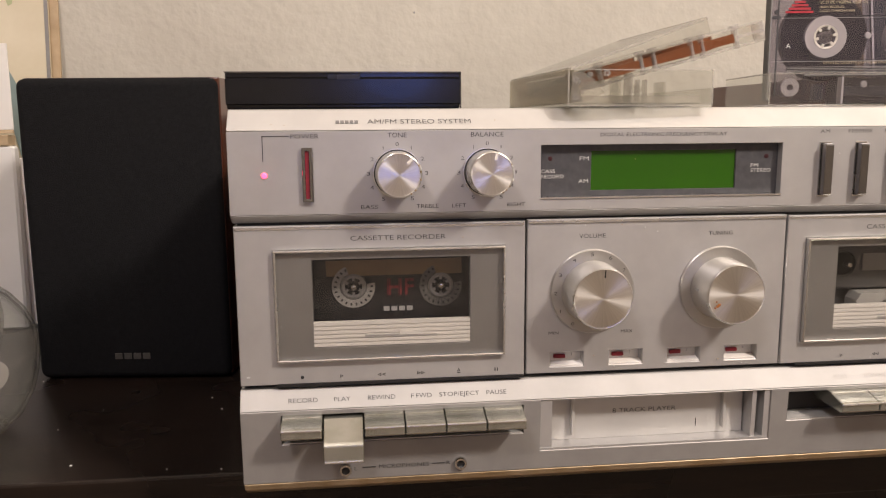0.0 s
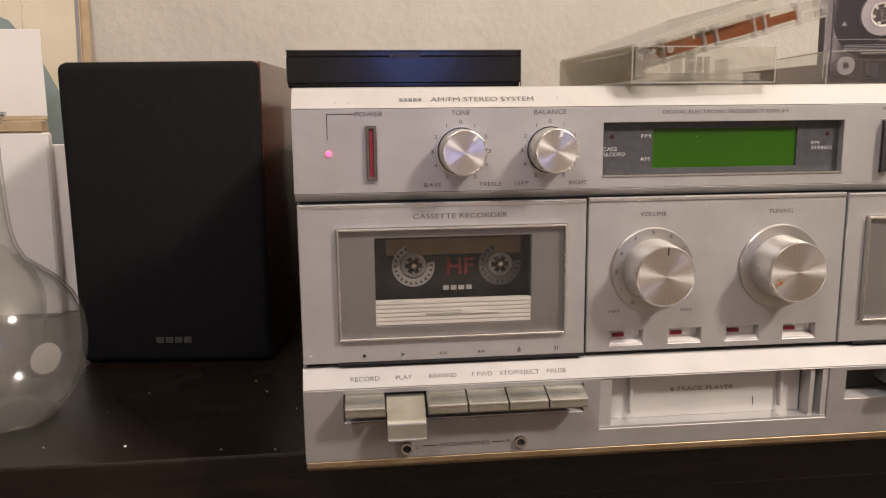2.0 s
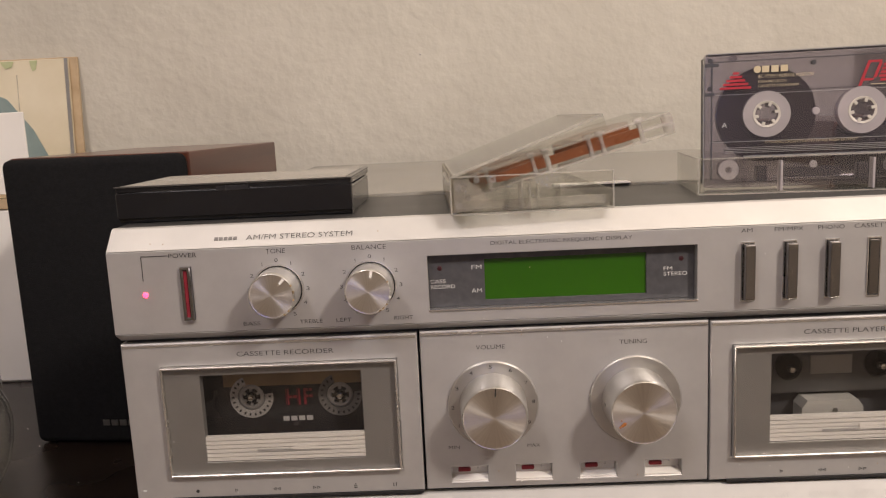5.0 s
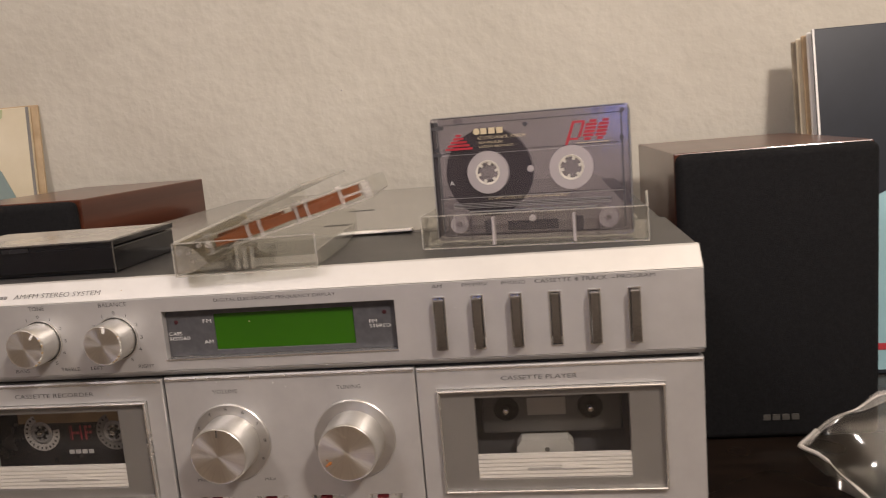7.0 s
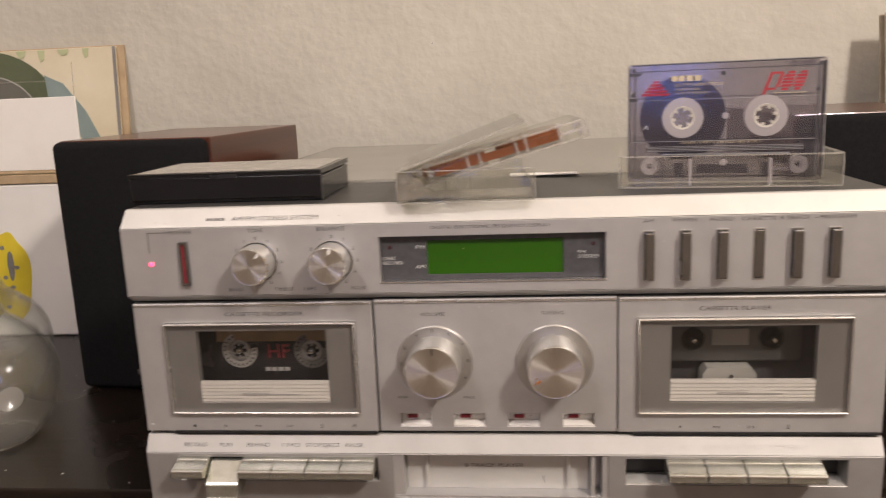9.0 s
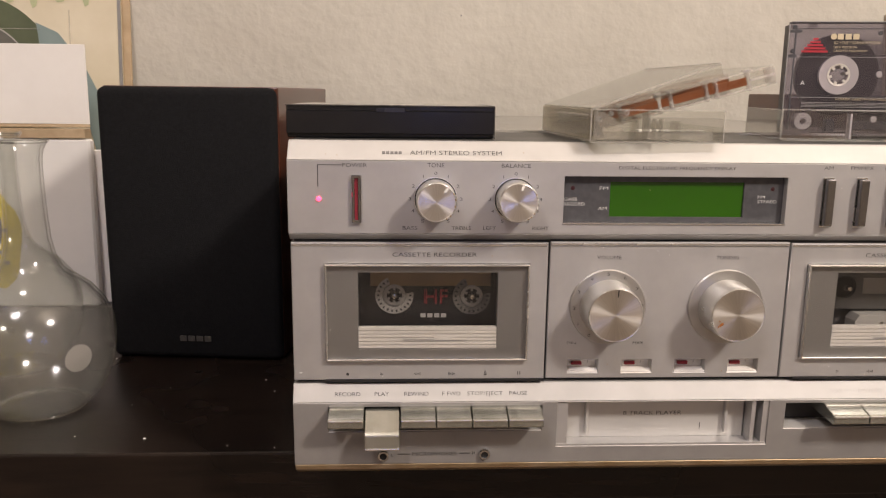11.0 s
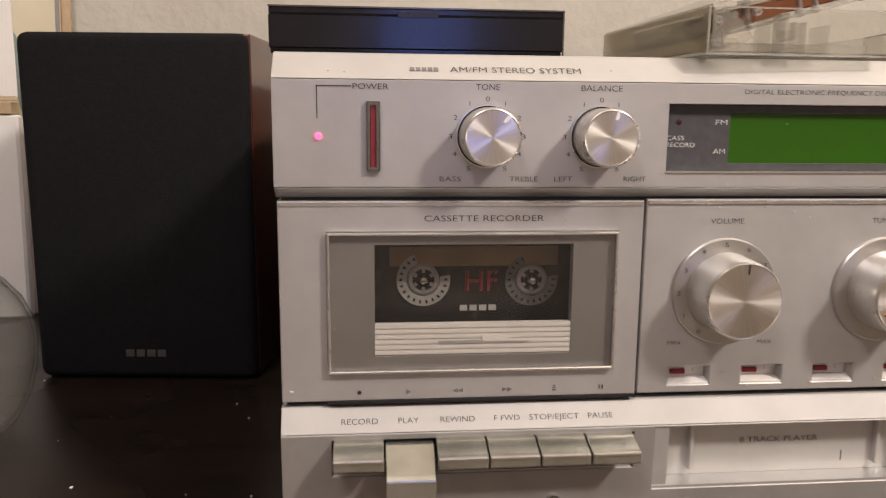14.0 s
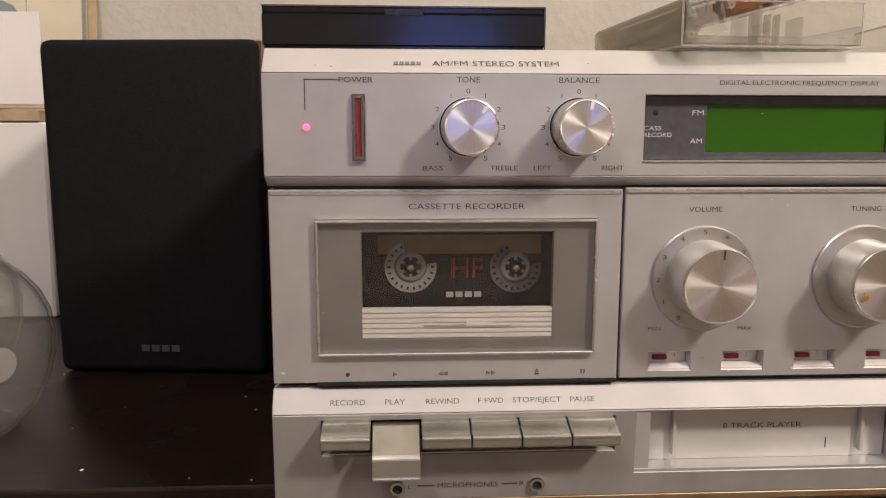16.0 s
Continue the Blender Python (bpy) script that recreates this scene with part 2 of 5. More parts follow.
M_BEIGE = surface("beige_cover", (0.58, 0.51, 0.36), (0.70, 0.64, 0.50), 10, 0.35)
M_OLIVE = surface("olive_print", (0.07, 0.085, 0.05), (0.13, 0.15, 0.09), 14, 0.35)
M_TEAL = surface("teal_print", (0.18, 0.24, 0.24), (0.25, 0.32, 0.31), 14, 0.35)
M_GREYGREEN = surface("grey_green_print", (0.10, 0.10, 0.085), (0.16, 0.155, 0.135), 14, 0.35)
M_LEAF = surface("leaf_green_print", (0.36, 0.42, 0.22), (0.50, 0.52, 0.32), 60, 0.4)
M_SILVERPRINT = surface("silver_print", (0.36, 0.36, 0.33), (0.46, 0.45, 0.42), 30, 0.4)
M_TAN = surface("tan_edge", (0.36, 0.26, 0.15), (0.50, 0.38, 0.24), 40, 0.6)
M_YELLOW = surface("yellow_print", (0.62, 0.50, 0.03), (0.70, 0.56, 0.05), 30, 0.4)
M_SCARLET = surface("scarlet_print", (0.60, 0.05, 0.03), (0.72, 0.07, 0.04), 60, 0.4)
M_NAVY = surface("navy_cover", (0.009, 0.012, 0.018), (0.018, 0.023, 0.034), 8, 0.36, spec=0.3)
M_CYAN = surface("cyan_cover", (0.25, 0.44, 0.50), (0.32, 0.52, 0.57), 8, 0.3)
M_CORKCARD = surface("brown_card", (0.20, 0.17, 0.12), (0.42, 0.36, 0.27), 30, 0.6)
M_CORK = surface("rust", (0.30, 0.10, 0.02), (0.42, 0.17, 0.05), 300, 0.7)


# ---- mesh helpers ----
def box(x0, x1, y0, y1, z0, z1, bevel=0.0, segs=1):
    bm = bmesh.new()
    bmesh.ops.create_cube(bm, size=1)
    for v in bm.verts:
        v.co = Vector(((x0 + x1) / 2 + v.co.x * (x1 - x0), (y0 + y1) / 2 + v.co.y * (y1 - y0), (z0 + z1) / 2 + v.co.z * (z1 - z0)))
    if bevel:
        bmesh.ops.bevel(bm, geom=bm.edges[:], offset=bevel, segments=segs, affect="EDGES", profile=0.5)
    return bm


def slab(x0, x1, y0, y1, z0, z1, r):
    """A plate in the xz plane with rounded corners."""
    bm = box(x0, x1, y0, y1, z0, z1)
    bmesh.ops.bevel(bm, geom=[e for e in bm.edges if abs(e.verts[0].co.y - e.verts[1].co.y) > 1e-6], offset=r, segments=4, affect="EDGES", profile=0.5)
    return bm


def smooth_line(points, steps=6):
    """Catmull-Rom points through the given ones."""
    p = [Vector(q) for q in points]
    p = [p[0]] + p + [p[-1]]
    out = []
    for a, b, c, d in zip(p, p[1:], p[2:], p[3:]):
        for k in range(steps):
            t = k / steps
            out.append(0.5 * (2 * b + (c - a) * t + (2 * a - 5 * b + 4 * c - d) * t * t + (3 * b - a - 3 * c + d) * t ** 3))
    return out + [p[-1]]


def prism(profile, x0, x1, bevel=0.0):
    """A bar along x with the given (y, z) section."""
    bm = bmesh.new()
    a = [bm.verts.new((x0, y, z)) for y, z in profile]
    b = [bm.verts.new((x1, y, z)) for y, z in profile]
    n = len(profile)
    bm.faces.new(a)
    bm.faces.new(b[::-1])
    for i in range(n):
        bm.faces.new((a[i], b[i], b[(i + 1) % n], a[(i + 1) % n]))
    bmesh.ops.recalc_face_normals(bm, faces=bm.faces[:])
    if bevel:
        bmesh.ops.bevel(bm, geom=bm.edges[:], offset=bevel, segments=1, affect="EDGES")
    return bm


def plate(x0, x1, z0, z1, yf, yb, holes=(), bevel=0.0):
    """A panel in the xz plane, from yf to yb, with rectangular holes through it."""
    xs = sorted({x0, x1, *[h[0] for h in holes], *[h[1] for h in holes]})
    zs = sorted({z0, z1, *[h[2] for h in holes], *[h[3] for h in holes]})
    bm = bmesh.new()

    def full(i, j):
        if not (0 <= i < len(xs) - 1 and 0 <= j < len(zs) - 1):
            return False
        cx, cz = (xs[i] + xs[i + 1]) / 2, (zs[j] + zs[j + 1]) / 2
        return not any(h[0] < cx < h[1] and h[2] < cz < h[3] for h in holes)

    def quad(*pts):
        bm.faces.new([bm.verts.new(p) for p in pts])

    for i in range(len(xs) - 1):
        for j in range(len(zs) - 1):
            if not full(i, j):
                continue
            a, b, c, d = xs[i], xs[i + 1], zs[j], zs[j + 1]
            quad((a, yf, c), (b, yf, c), (b, yf, d), (a, yf, d))
            quad((a, yb, d), (b, yb, d), (b, yb, c), (a, yb, c))
            if not full(i - 1, j):
                quad((a, yb, c), (a, yf, c), (a, yf, d), (a, yb, d))
            if not full(i + 1, j):
                quad((b, yf, c), (b, yb, c), (b, yb, d), (b, yf, d))
            if not full(i, j - 1):
                quad((a, yb, c), (b, yb, c), (b, yf, c), (a, yf, c))
            if not full(i, j + 1):
                quad((a, yf, d), (b, yf, d), (b, yb, d), (a, yb, d))
    bmesh.ops.remove_doubles(bm, verts=bm.verts[:], dist=1e-6)
    bmesh.ops.recalc_face_normals(bm, faces=bm.faces[:])
    if bevel:
        front = [e for e in bm.edges if len(e.link_faces) == 2 and e.calc_face_angle() > 0.5 and all(abs(v.co.y - yf) < 1e-6 for v in e.verts)]
        bmesh.ops.bevel(bm, geom=front, offset=bevel, segments=1, affect="EDGES", clamp_overlap=True)
    return bm


def lathe(profile, centre, axis="y", segs=64):
    """Turned solid: profile of (radius, distance along the axis)."""
    bm = bmesh.new()
    rings = []
    for r, d in profile:
        if r < 1e-7:
            rings.append([bm.verts.new((0, d, 0))])
        else:
            rings.append([bm.verts.new((r * math.cos(2 * math.pi * k / segs), d, r * math.sin(2 * math.pi * k / segs))) for k in range(segs)])
    for a, b in zip(rings, rings[1:]):
        for k in range(segs):
            k2 = (k + 1) % segs
            if len(a) == 1 and len(b) > 1:
                bm.faces.new((a[0], b[k2], b[k]))
            elif len(b) == 1 and len(a) > 1:
                bm.faces.new((a[k], a[k2], b[0]))
            elif len(a) > 1:
                bm.faces.new((a[k], a[k2], b[k2], b[k]))
    bmesh.ops.recalc_face_normals(bm, faces=bm.faces[:])
    turn = Matrix.Identity(4) if axis == "y" else Matrix.Rotation(math.pi / 2, 4, "X")
    bm.transform(Matrix.Translation(centre) @ turn)
    return bm


def tube(points, r, segs=8, uneven=0.0):
    """A round bar along a line of points."""
    bm = bmesh.new()
    rings = []
    pts = [Vector(p) for p in points]
    for i, p in enumerate(pts):
        d = (pts[min(i + 1, len(pts) - 1)] - pts[max(i - 1, 0)]).normalized()
        u = d.orthogonal().normalized()
        if rings:
            u = (last - d * last.dot(d)).normalized()
        last = u
        w = d.cross(u)
        rr = r * (1 + uneven * noise.noise(p * 60))
        rings.append([bm.verts.new(p + rr * (math.cos(2 * math.pi * k / segs) * u + math.sin(2 * math.pi * k / segs) * w)) for k in range(segs)])
    for a, b in zip(rings, rings[1:]):
        for k in range(segs):
            bm.faces.new((a[k], a[(k + 1) % segs], b[(k + 1) % segs], b[k]))
    bm.faces.new(rings[0][::-1])
    bm.faces.new(rings[-1])
    bmesh.ops.recalc_face_normals(bm, faces=bm.faces[:])
    return bm


def flat(points, depth):
    """A thin slab in the xz plane from an outline, depth along +y."""
    bm = bmesh.new()
    f = bm.faces.new([bm.verts.new(p) for p in points])
    ex = bmesh.ops.extrude_face_region(bm, geom=[f])
    for v in [g for g in ex["geom"] if isinstance(g, bmesh.types.BMVert)]:
        v.co.y += depth
    bmesh.ops.recalc_face_normals(bm, faces=bm.faces[:])
    return bm


def merge(*bms):
    out = bmesh.new()
    for b in bms:
        me = bpy.data.meshes.new("tmp")
        b.to_mesh(me)
        out.from_mesh(me)
        bpy.data.meshes.remove(me)
        b.free()
    return out


def mesh_of(name, bm, mat, smooth=False):
    me = bpy.data.meshes.new(name)
    bm.to_mesh(me)
    bm.free()
    me.materials.append(mat)
    if smooth:
        me.polygons.foreach_set("use_smooth", [True] * len(me.polygons))
        me.set_sharp_from_angle(angle=radians(32))
    return me


def part(name, bm, mat, parent=None, label="", smooth=False):
    ob = new(name, mesh_of(name, bm, mat, smooth))
    if parent:
        ob.parent = parent
    if label:
        ob["label"] = label
    return ob


def thing(name, label, category, m=None, group=""):
    ob = new(name)
    ob.empty_display_size = 0.02
    if m:
        ob.matrix_basis = m
    return tagged(ob, label, category, group)


def structure(name, bm, mat, label, category):
    return tagged(part(name, bm, mat), label, category, kind="structure")


def words(text, x, z, y, cap, width, mat, parent, name="lettering", slant=0.0, weight=-0.007):
    """Printed words on a front, centred on (x, z): cap height and whole width in metres."""
    cu = bpy.data.curves.new(name, "FONT")
    cu.body, cu.size, cu.resolution_u, cu.offset = text, 1.0, 3, weight
    tmp = bpy.data.objects.new("tmp", cu)
    me = bpy.data.meshes.new_from_object(tmp)
    bpy.data.objects.remove(tmp)
    bpy.data.curves.remove(cu)
    co = np.empty(len(me.vertices) * 3)
    me.vertices.foreach_get("co", co)
    co = co.reshape(-1, 3)
    lo, hi = co.min(0), co.max(0)
    sx = width / (hi[0] - lo[0])
    sz = cap / 0.70
    out = np.zeros_like(co)
    out[:, 2] = (co[:, 1] - 0.35) * sz
    out[:, 0] = (co[:, 0] - (lo[0] + hi[0]) / 2) * sx + out[:, 2] * slant
    out += np.array((x, y, z))
    me.vertices.foreach_set("co", out.ravel())
    me.materials.append(mat)
    me.name = name
    ob = new(name, me)
    ob.parent = parent
    return ob


def bars(x, z, y, w, h, count, mat, parent, name="print_bar", depth=0.0002):
    """A line of print that is not spelled out, as small upright blocks."""
    step = w / count
    return part(name, merge(*[box(x - w / 2 + step * (k + 0.08), x - w / 2 + step * (k + 0.84), y - depth, y + 0.0001, z - h / 2, z + h / 2) for k in range(count)]), mat, parent)


# ---- the room ----
structure("floor", box(-3, 3.5, -3.2, 0.62, -0.80, -0.76), M_FLOOR, "brown carpet floor of the room", "floor")
structure("ceiling", box(-3, 3.5, -3.2, 0.62, 1.70, 1.75), M_ROOM, "plain painted ceiling", "ceiling")
structure("wall_north", box(-3, 3.5, 0.486, 0.60, -0.76, 1.70), M_WALL, "cream plaster wall with rough knockdown texture", "wall")
structure("wall_south", box(-3, 3.5, -3.2, -3.1, -0.76, 1.70), M_ROOM, "plain painted wall behind the camera", "wall")
structure("wall_west", box(-3, -2.9, -3.1, 0.486, -0.76, 1.70), M_ROOM, "plain painted side wall", "wall")
structure("wall_east", box(3.4, 3.5, -3.1, 0.486, -0.76, 1.70), M_ROOM, "plain painted side wall", "wall")
# ---- sideboard ----
TZ = -0.0075
side = thing("sideboard", "black-brown wooden sideboard with a glossy dusty top", "sideboard")
part("tabletop", box(-0.95, 1.15, 0.053, 0.478, TZ - 0.034, TZ, 0.0015, 2), M_TABLE, side)
part("front_panel", box(-0.93, 1.13, 0.075, 0.095, -0.70, TZ - 0.0345), M_TABLE, side)
part("side_panel", box(-0.93, -0.91, 0.0955, 0.47, -0.757, TZ - 0.0345), M_TABLE, side)
part("side_panel", box(1.11, 1.13, 0.0955, 0.47, -0.757, TZ - 0.0345), M_TABLE, side)

# ---- the stereo ----
X0, X1 = 0.0062, 0.4068
stereo = thing("stereo_system", "silver two-deck cassette stereo system with knobs, keys and green display", "stereo system")
part("body", box(X0 + 0.001, X1 - 0.001, 0.0260, 0.425, 0.0035, 0.183), M_DARK, stereo)
part("front_rim", merge(box(X0 + 0.001, X1 - 0.001, 0.0118, 0.0260, 0.1800, 0.1830), box(X0 + 0.001, X1 - 0.001, 0.0118, 0.0260, 0.0035, 0.0065), box(X0 + 0.001, X0 + 0.003, 0.0118, 0.0260, 0.0065, 0.1800), box(X1 - 0.003, X1 - 0.001, 0.0118, 0.0260, 0.0065, 0.1800)), M_DARK, stereo)
part("top_panel", box(X0 + 0.0005, X1 - 0.0005, 0.0085, 0.101, 0.1832, 0.1862, 0.0008), M_TOP, stereo, "dark grey top panel")
cover = part("dust_cover", box(X0 + 0.016, X1 - 0.016, 0.1035, 0.425, 0.1832, 0.1875, 0.0015, 2), M_COVER, stereo, "smoked glossy cover over the rear of the top")
for sx0, sx1, sy in ((0.190, 0.208, 0.150), (0.186, 0.206, 0.235)):
    part("slot", box(sx0, sx1, sy, sy + 0.003, 0.1873, 0.1878), M_DARK, cover)
for fx in (0.05, 0.36):
    for fy in (0.085, 0.38):
        foot = part("foot", lathe([(0, TZ), (0.009, TZ), (0.010, TZ + 0.002), (0.010, 0.0036), (0, 0.0036)], (0, 0, 0), "y", 20), M_DARK, stereo)
        foot.matrix_basis = Matrix.Translation((fx, fy, 0)) @ Matrix.Rotation(math.pi / 2, 4, "X")

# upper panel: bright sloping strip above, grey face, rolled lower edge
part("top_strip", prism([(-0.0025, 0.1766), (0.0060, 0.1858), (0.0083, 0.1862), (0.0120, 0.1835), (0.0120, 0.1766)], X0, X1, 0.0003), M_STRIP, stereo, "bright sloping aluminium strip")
DX0, DX1, DZ0, DZ1 = 0.1473, 0.2645, 0.1450, 0.1692
upper = part("upper_panel", plate(X0, X1, 0.1392, 0.1764, -0.0025, 0.0115, [(DX0, DX1, DZ0, DZ1), (0.0387, 0.0433, 0.1450, 0.1690)] + [(0.2835 + 0.018 * k, 0.2885 + 0.018 * k, 0.1438, 0.1690) for k in range(6)], 0.0003), M_SILVER, stereo)
part("lower_lip", prism([(-0.0025, 0.1390), (0.0030, 0.1352), (0.0115, 0.1352), (0.0115, 0.1390)], X0, X1, 0.0002), M_SILVER, stereo)
YU = -0.0026
title = words("AM/FM STEREO SYSTEM", 0.0915, 0.1803, 0.0008, 0.0027, 0.047, M_SOFTINK, stereo)
lean = radians(-42.7)


def on_slope(ob, y0, z0):
    """Lays a print that was set upright at (y0, z0) back onto the sloping strip."""
    ob.matrix_basis = Matrix.Translation((0, y0, z0)) @ Matrix.Rotation(lean, 4, "X") @ Matrix.Translation((0, -y0, -z0))


title.data.transform(Matrix.Translation((0, -0.0002, 0)))
on_slope(title, 0.0008, 0.1803)
brand = bars(0.059, 0.1802, 0.0007, 0.0105, 0.0016, 5, M_GREYINK, stereo)
on_slope(brand, 0.0008, 0.1803)

# power switch and lamp
words("POWER", 0.0402, 0.1742, YU - 0.0001, 0.0020, 0.0124, M_INK, stereo)
part("print_line", merge(box(0.0215, 0.0218, YU - 0.0001, YU, 0.1632, 0.1744), box(0.0215, 0.0335, YU - 0.0001, YU, 0.1741, 0.1744)), M_INK, stereo)
part("power_lamp", lathe([(0, -0.0012), (0.0008, -0.0010), (0.0013, 0.0), (0.0013, 0.002), (0, 0.002)], (0.0220, YU, 0.1570), "y", 16), M_LED, stereo, "glowing red power lamp", True)
psw = part("power_switch", plate(0.0387, 0.0433, 0.1450, 0.1690, -0.0046, 0.004, [(0.0402, 0.0418, 0.1465, 0.1676)], 0.0003), M_BUTTON, stereo, "chrome power switch with a red stripe")
part("stripe", box(0.0402, 0.0418, -0.0036, 0.003, 0.1465, 0.1676), M_RED, psw)


def small_knob(x, z, turn):
    part("knob_well", lathe([(0.0108, -0.0002), (0.0, -0.0002)], (x, YU, z), "y", 48), M_DARK, stereo, "dark ring round the knob's foot")
    part("knob_collar", lathe([(0.0112, 0.0), (0.0112, -0.0006), (0.0107, -0.0006), (0.0107, 0.0)], (x, YU, z), "y", 48), M_KNOB, stereo)
    knob = part("knob", lathe([(0.0102, -0.0003), (0.0101, -0.0126), (0.0100, -0.0130), (0.0098, -0.0132), (0.0096, -0.0138), (0.0094, -0.0139)], (x, YU, z)), M_KNOB, stereo, "turned aluminium knob", True)
    part("knob_face", lathe([(0.0094, -0.0139), (0.0090, -0.0138), (0.0, -0.0138)], (x, YU, z)), M_SPUN, knob)
    a = radians(turn)
    bm = box(-0.0006, 0.0006, -0.0142, -0.0130, 0.0064, 0.0096)
    bm.transform(Matrix.Translation((x, YU, z)) @ Matrix.Rotation(a, 4, "Y"))
    part("pointer", bm, M_WHITE, knob)
    chips = random.Random(int(x * 1e4))
    for _ in range(9):
        c = radians(chips.uniform(60, 175))
        bm = box(-0.0004, chips.uniform(0.0001, 0.0006), -0.0141, -0.0133, 0.0092, chips.uniform(0.0097, 0.0100))
        bm.transform(Matrix.Translation((x, YU, z)) @ Matrix.Rotation(c, 4, "Y"))
        part("chipped_edge", bm, M_TAN if chips.random() < 0.4 else M_WHITE, knob)


def dial(x, z, r, marks, y, cap=0.0018, mat=None):
    for text, deg in marks:
        a = radians(deg)
        words(text, x + r * math.sin(a), z + r * math.cos(a), y, cap, cap * (0.16 if text == "1" else 0.85), mat or M_INK, stereo, "dial_mark")


MARKS = [("0", 0), ("1", -29), ("1", 29), ("2", -60), ("2", 60), ("3", -90), ("3", 90), ("4", -118), ("4", 118), ("5", -150), ("5", 150)]
for kx, title, tw, left, lw, right, rw, turn in ((0.0812, "TONE", 0.0085, "BASS", 0.0076, "TREBLE", 0.0102, 38), (0.1222, "BALANCE", 0.0150, "LEFT", 0.0066, "RIGHT", 0.0083, 13)):
    small_knob(kx, 0.1572, turn)
    dial(kx, 0.1572, 0.0131, MARKS, YU, 0.0017)
    words(title, kx, 0.1744, YU, 0.0021, tw, M_INK, stereo)
    words(left, kx - 0.0130, 0.1422, YU, 0.0018, lw, M_INK, stereo)
    words(right, kx + 0.0135, 0.1422, YU, 0.0018, rw, M_INK, stereo)

# frequency display
words("DIGITAL ELECTRONIC FREQUENCY DISPLAY", 0.2058, 0.1738, YU, 0.0017, 0.0612, M_INK, stereo)
display = part("display", plate(DX0 + 0.0001, DX1 - 0.0001, DZ0 + 0.0001, DZ1 - 0.0001, 0.0012, 0.006, [(0.1722, 0.2432, 0.1478, 0.1662)], 0.0002), M_DISPLAY, stereo, "dark grey recessed display with a green window")
part("green_window", box(0.1722, 0.2432, 0.0020, 0.006, 0.1478, 0.1662), M_GREEN, display, "green filter window, unlit")
part("display_rim", plate(DX0 - 0.0003, DX1 + 0.0003, DZ0 - 0.0006, DZ0 + 0.0001, -0.0030, 0.0010), M_EDGE, stereo)
YD = 0.0011
words("CASS", 0.1515, 0.1570, YD, 0.0017, 0.0068, M_WHITE_INK, display)
words("RECORD", 0.1536, 0.1545, YD, 0.0017, 0.0108, M_WHITE_INK, display)
words("FM", 0.1688, 0.1628, YD, 0.0019, 0.0044, M_WHITE_INK, display)
words("AM", 0.1685, 0.1522, YD, 0.0019, 0.0046, M_WHITE_INK, display)
words("FM", 0.2527, 0.1586, YD, 0.0017, 0.0038, M_WHITE_INK, display)
words("STEREO", 0.2560, 0.1562, YD, 0.0017, 0.0102, M_WHITE_INK, display)
for lx in (0.1525, 0.2585):
    part("indicator", lathe([(0, -0.0004), (0.0011, -0.0002), (0.0012, 0.001), (0, 0.001)], (lx, 0.0013, 0.1628), "y", 16), M_LED_OFF, display)

# mode buttons, the fourth pushed in
for k, (title, w) in enumerate((("AM", 0.0048), ("FM/MPX", 0.0123), ("PHONO", 0.0112), ("CASSETTE", 0.0165), ("8 TRACK", 0.0145), ("PROGRAM", 0.0168))):
    bx, out = 0.2860 + 0.018 * k, (-0.0068 if k != 3 else -0.0034)
    part("mode_button", prism([(0.004, 0.1441), (0.004, 0.1687), (out + 0.0006, 0.1687), (out, 0.1680), (out, 0.1448), (out + 0.0006, 0.1441)], bx - 0.0021, bx + 0.0021, 0.0003), M_BUTTON, stereo)
    part("button_bezel", plate(bx - 0.0029, bx + 0.0029, 0.1433, 0.1695, YU - 0.0004, 0.0, [(bx - 0.0024, bx + 0.0024, 0.1439, 0.1689)]), M_EDGE, stereo)
    words(title, bx - (0.0005 if k < 4 else (0.0012 if k == 4 else -0.001)), 0.1745, YU, 0.0018, w, M_INK, stereo)
words("-", 0.3668, 0.1745, YU, 0.0018, 0.0016, M_INK, stereo)


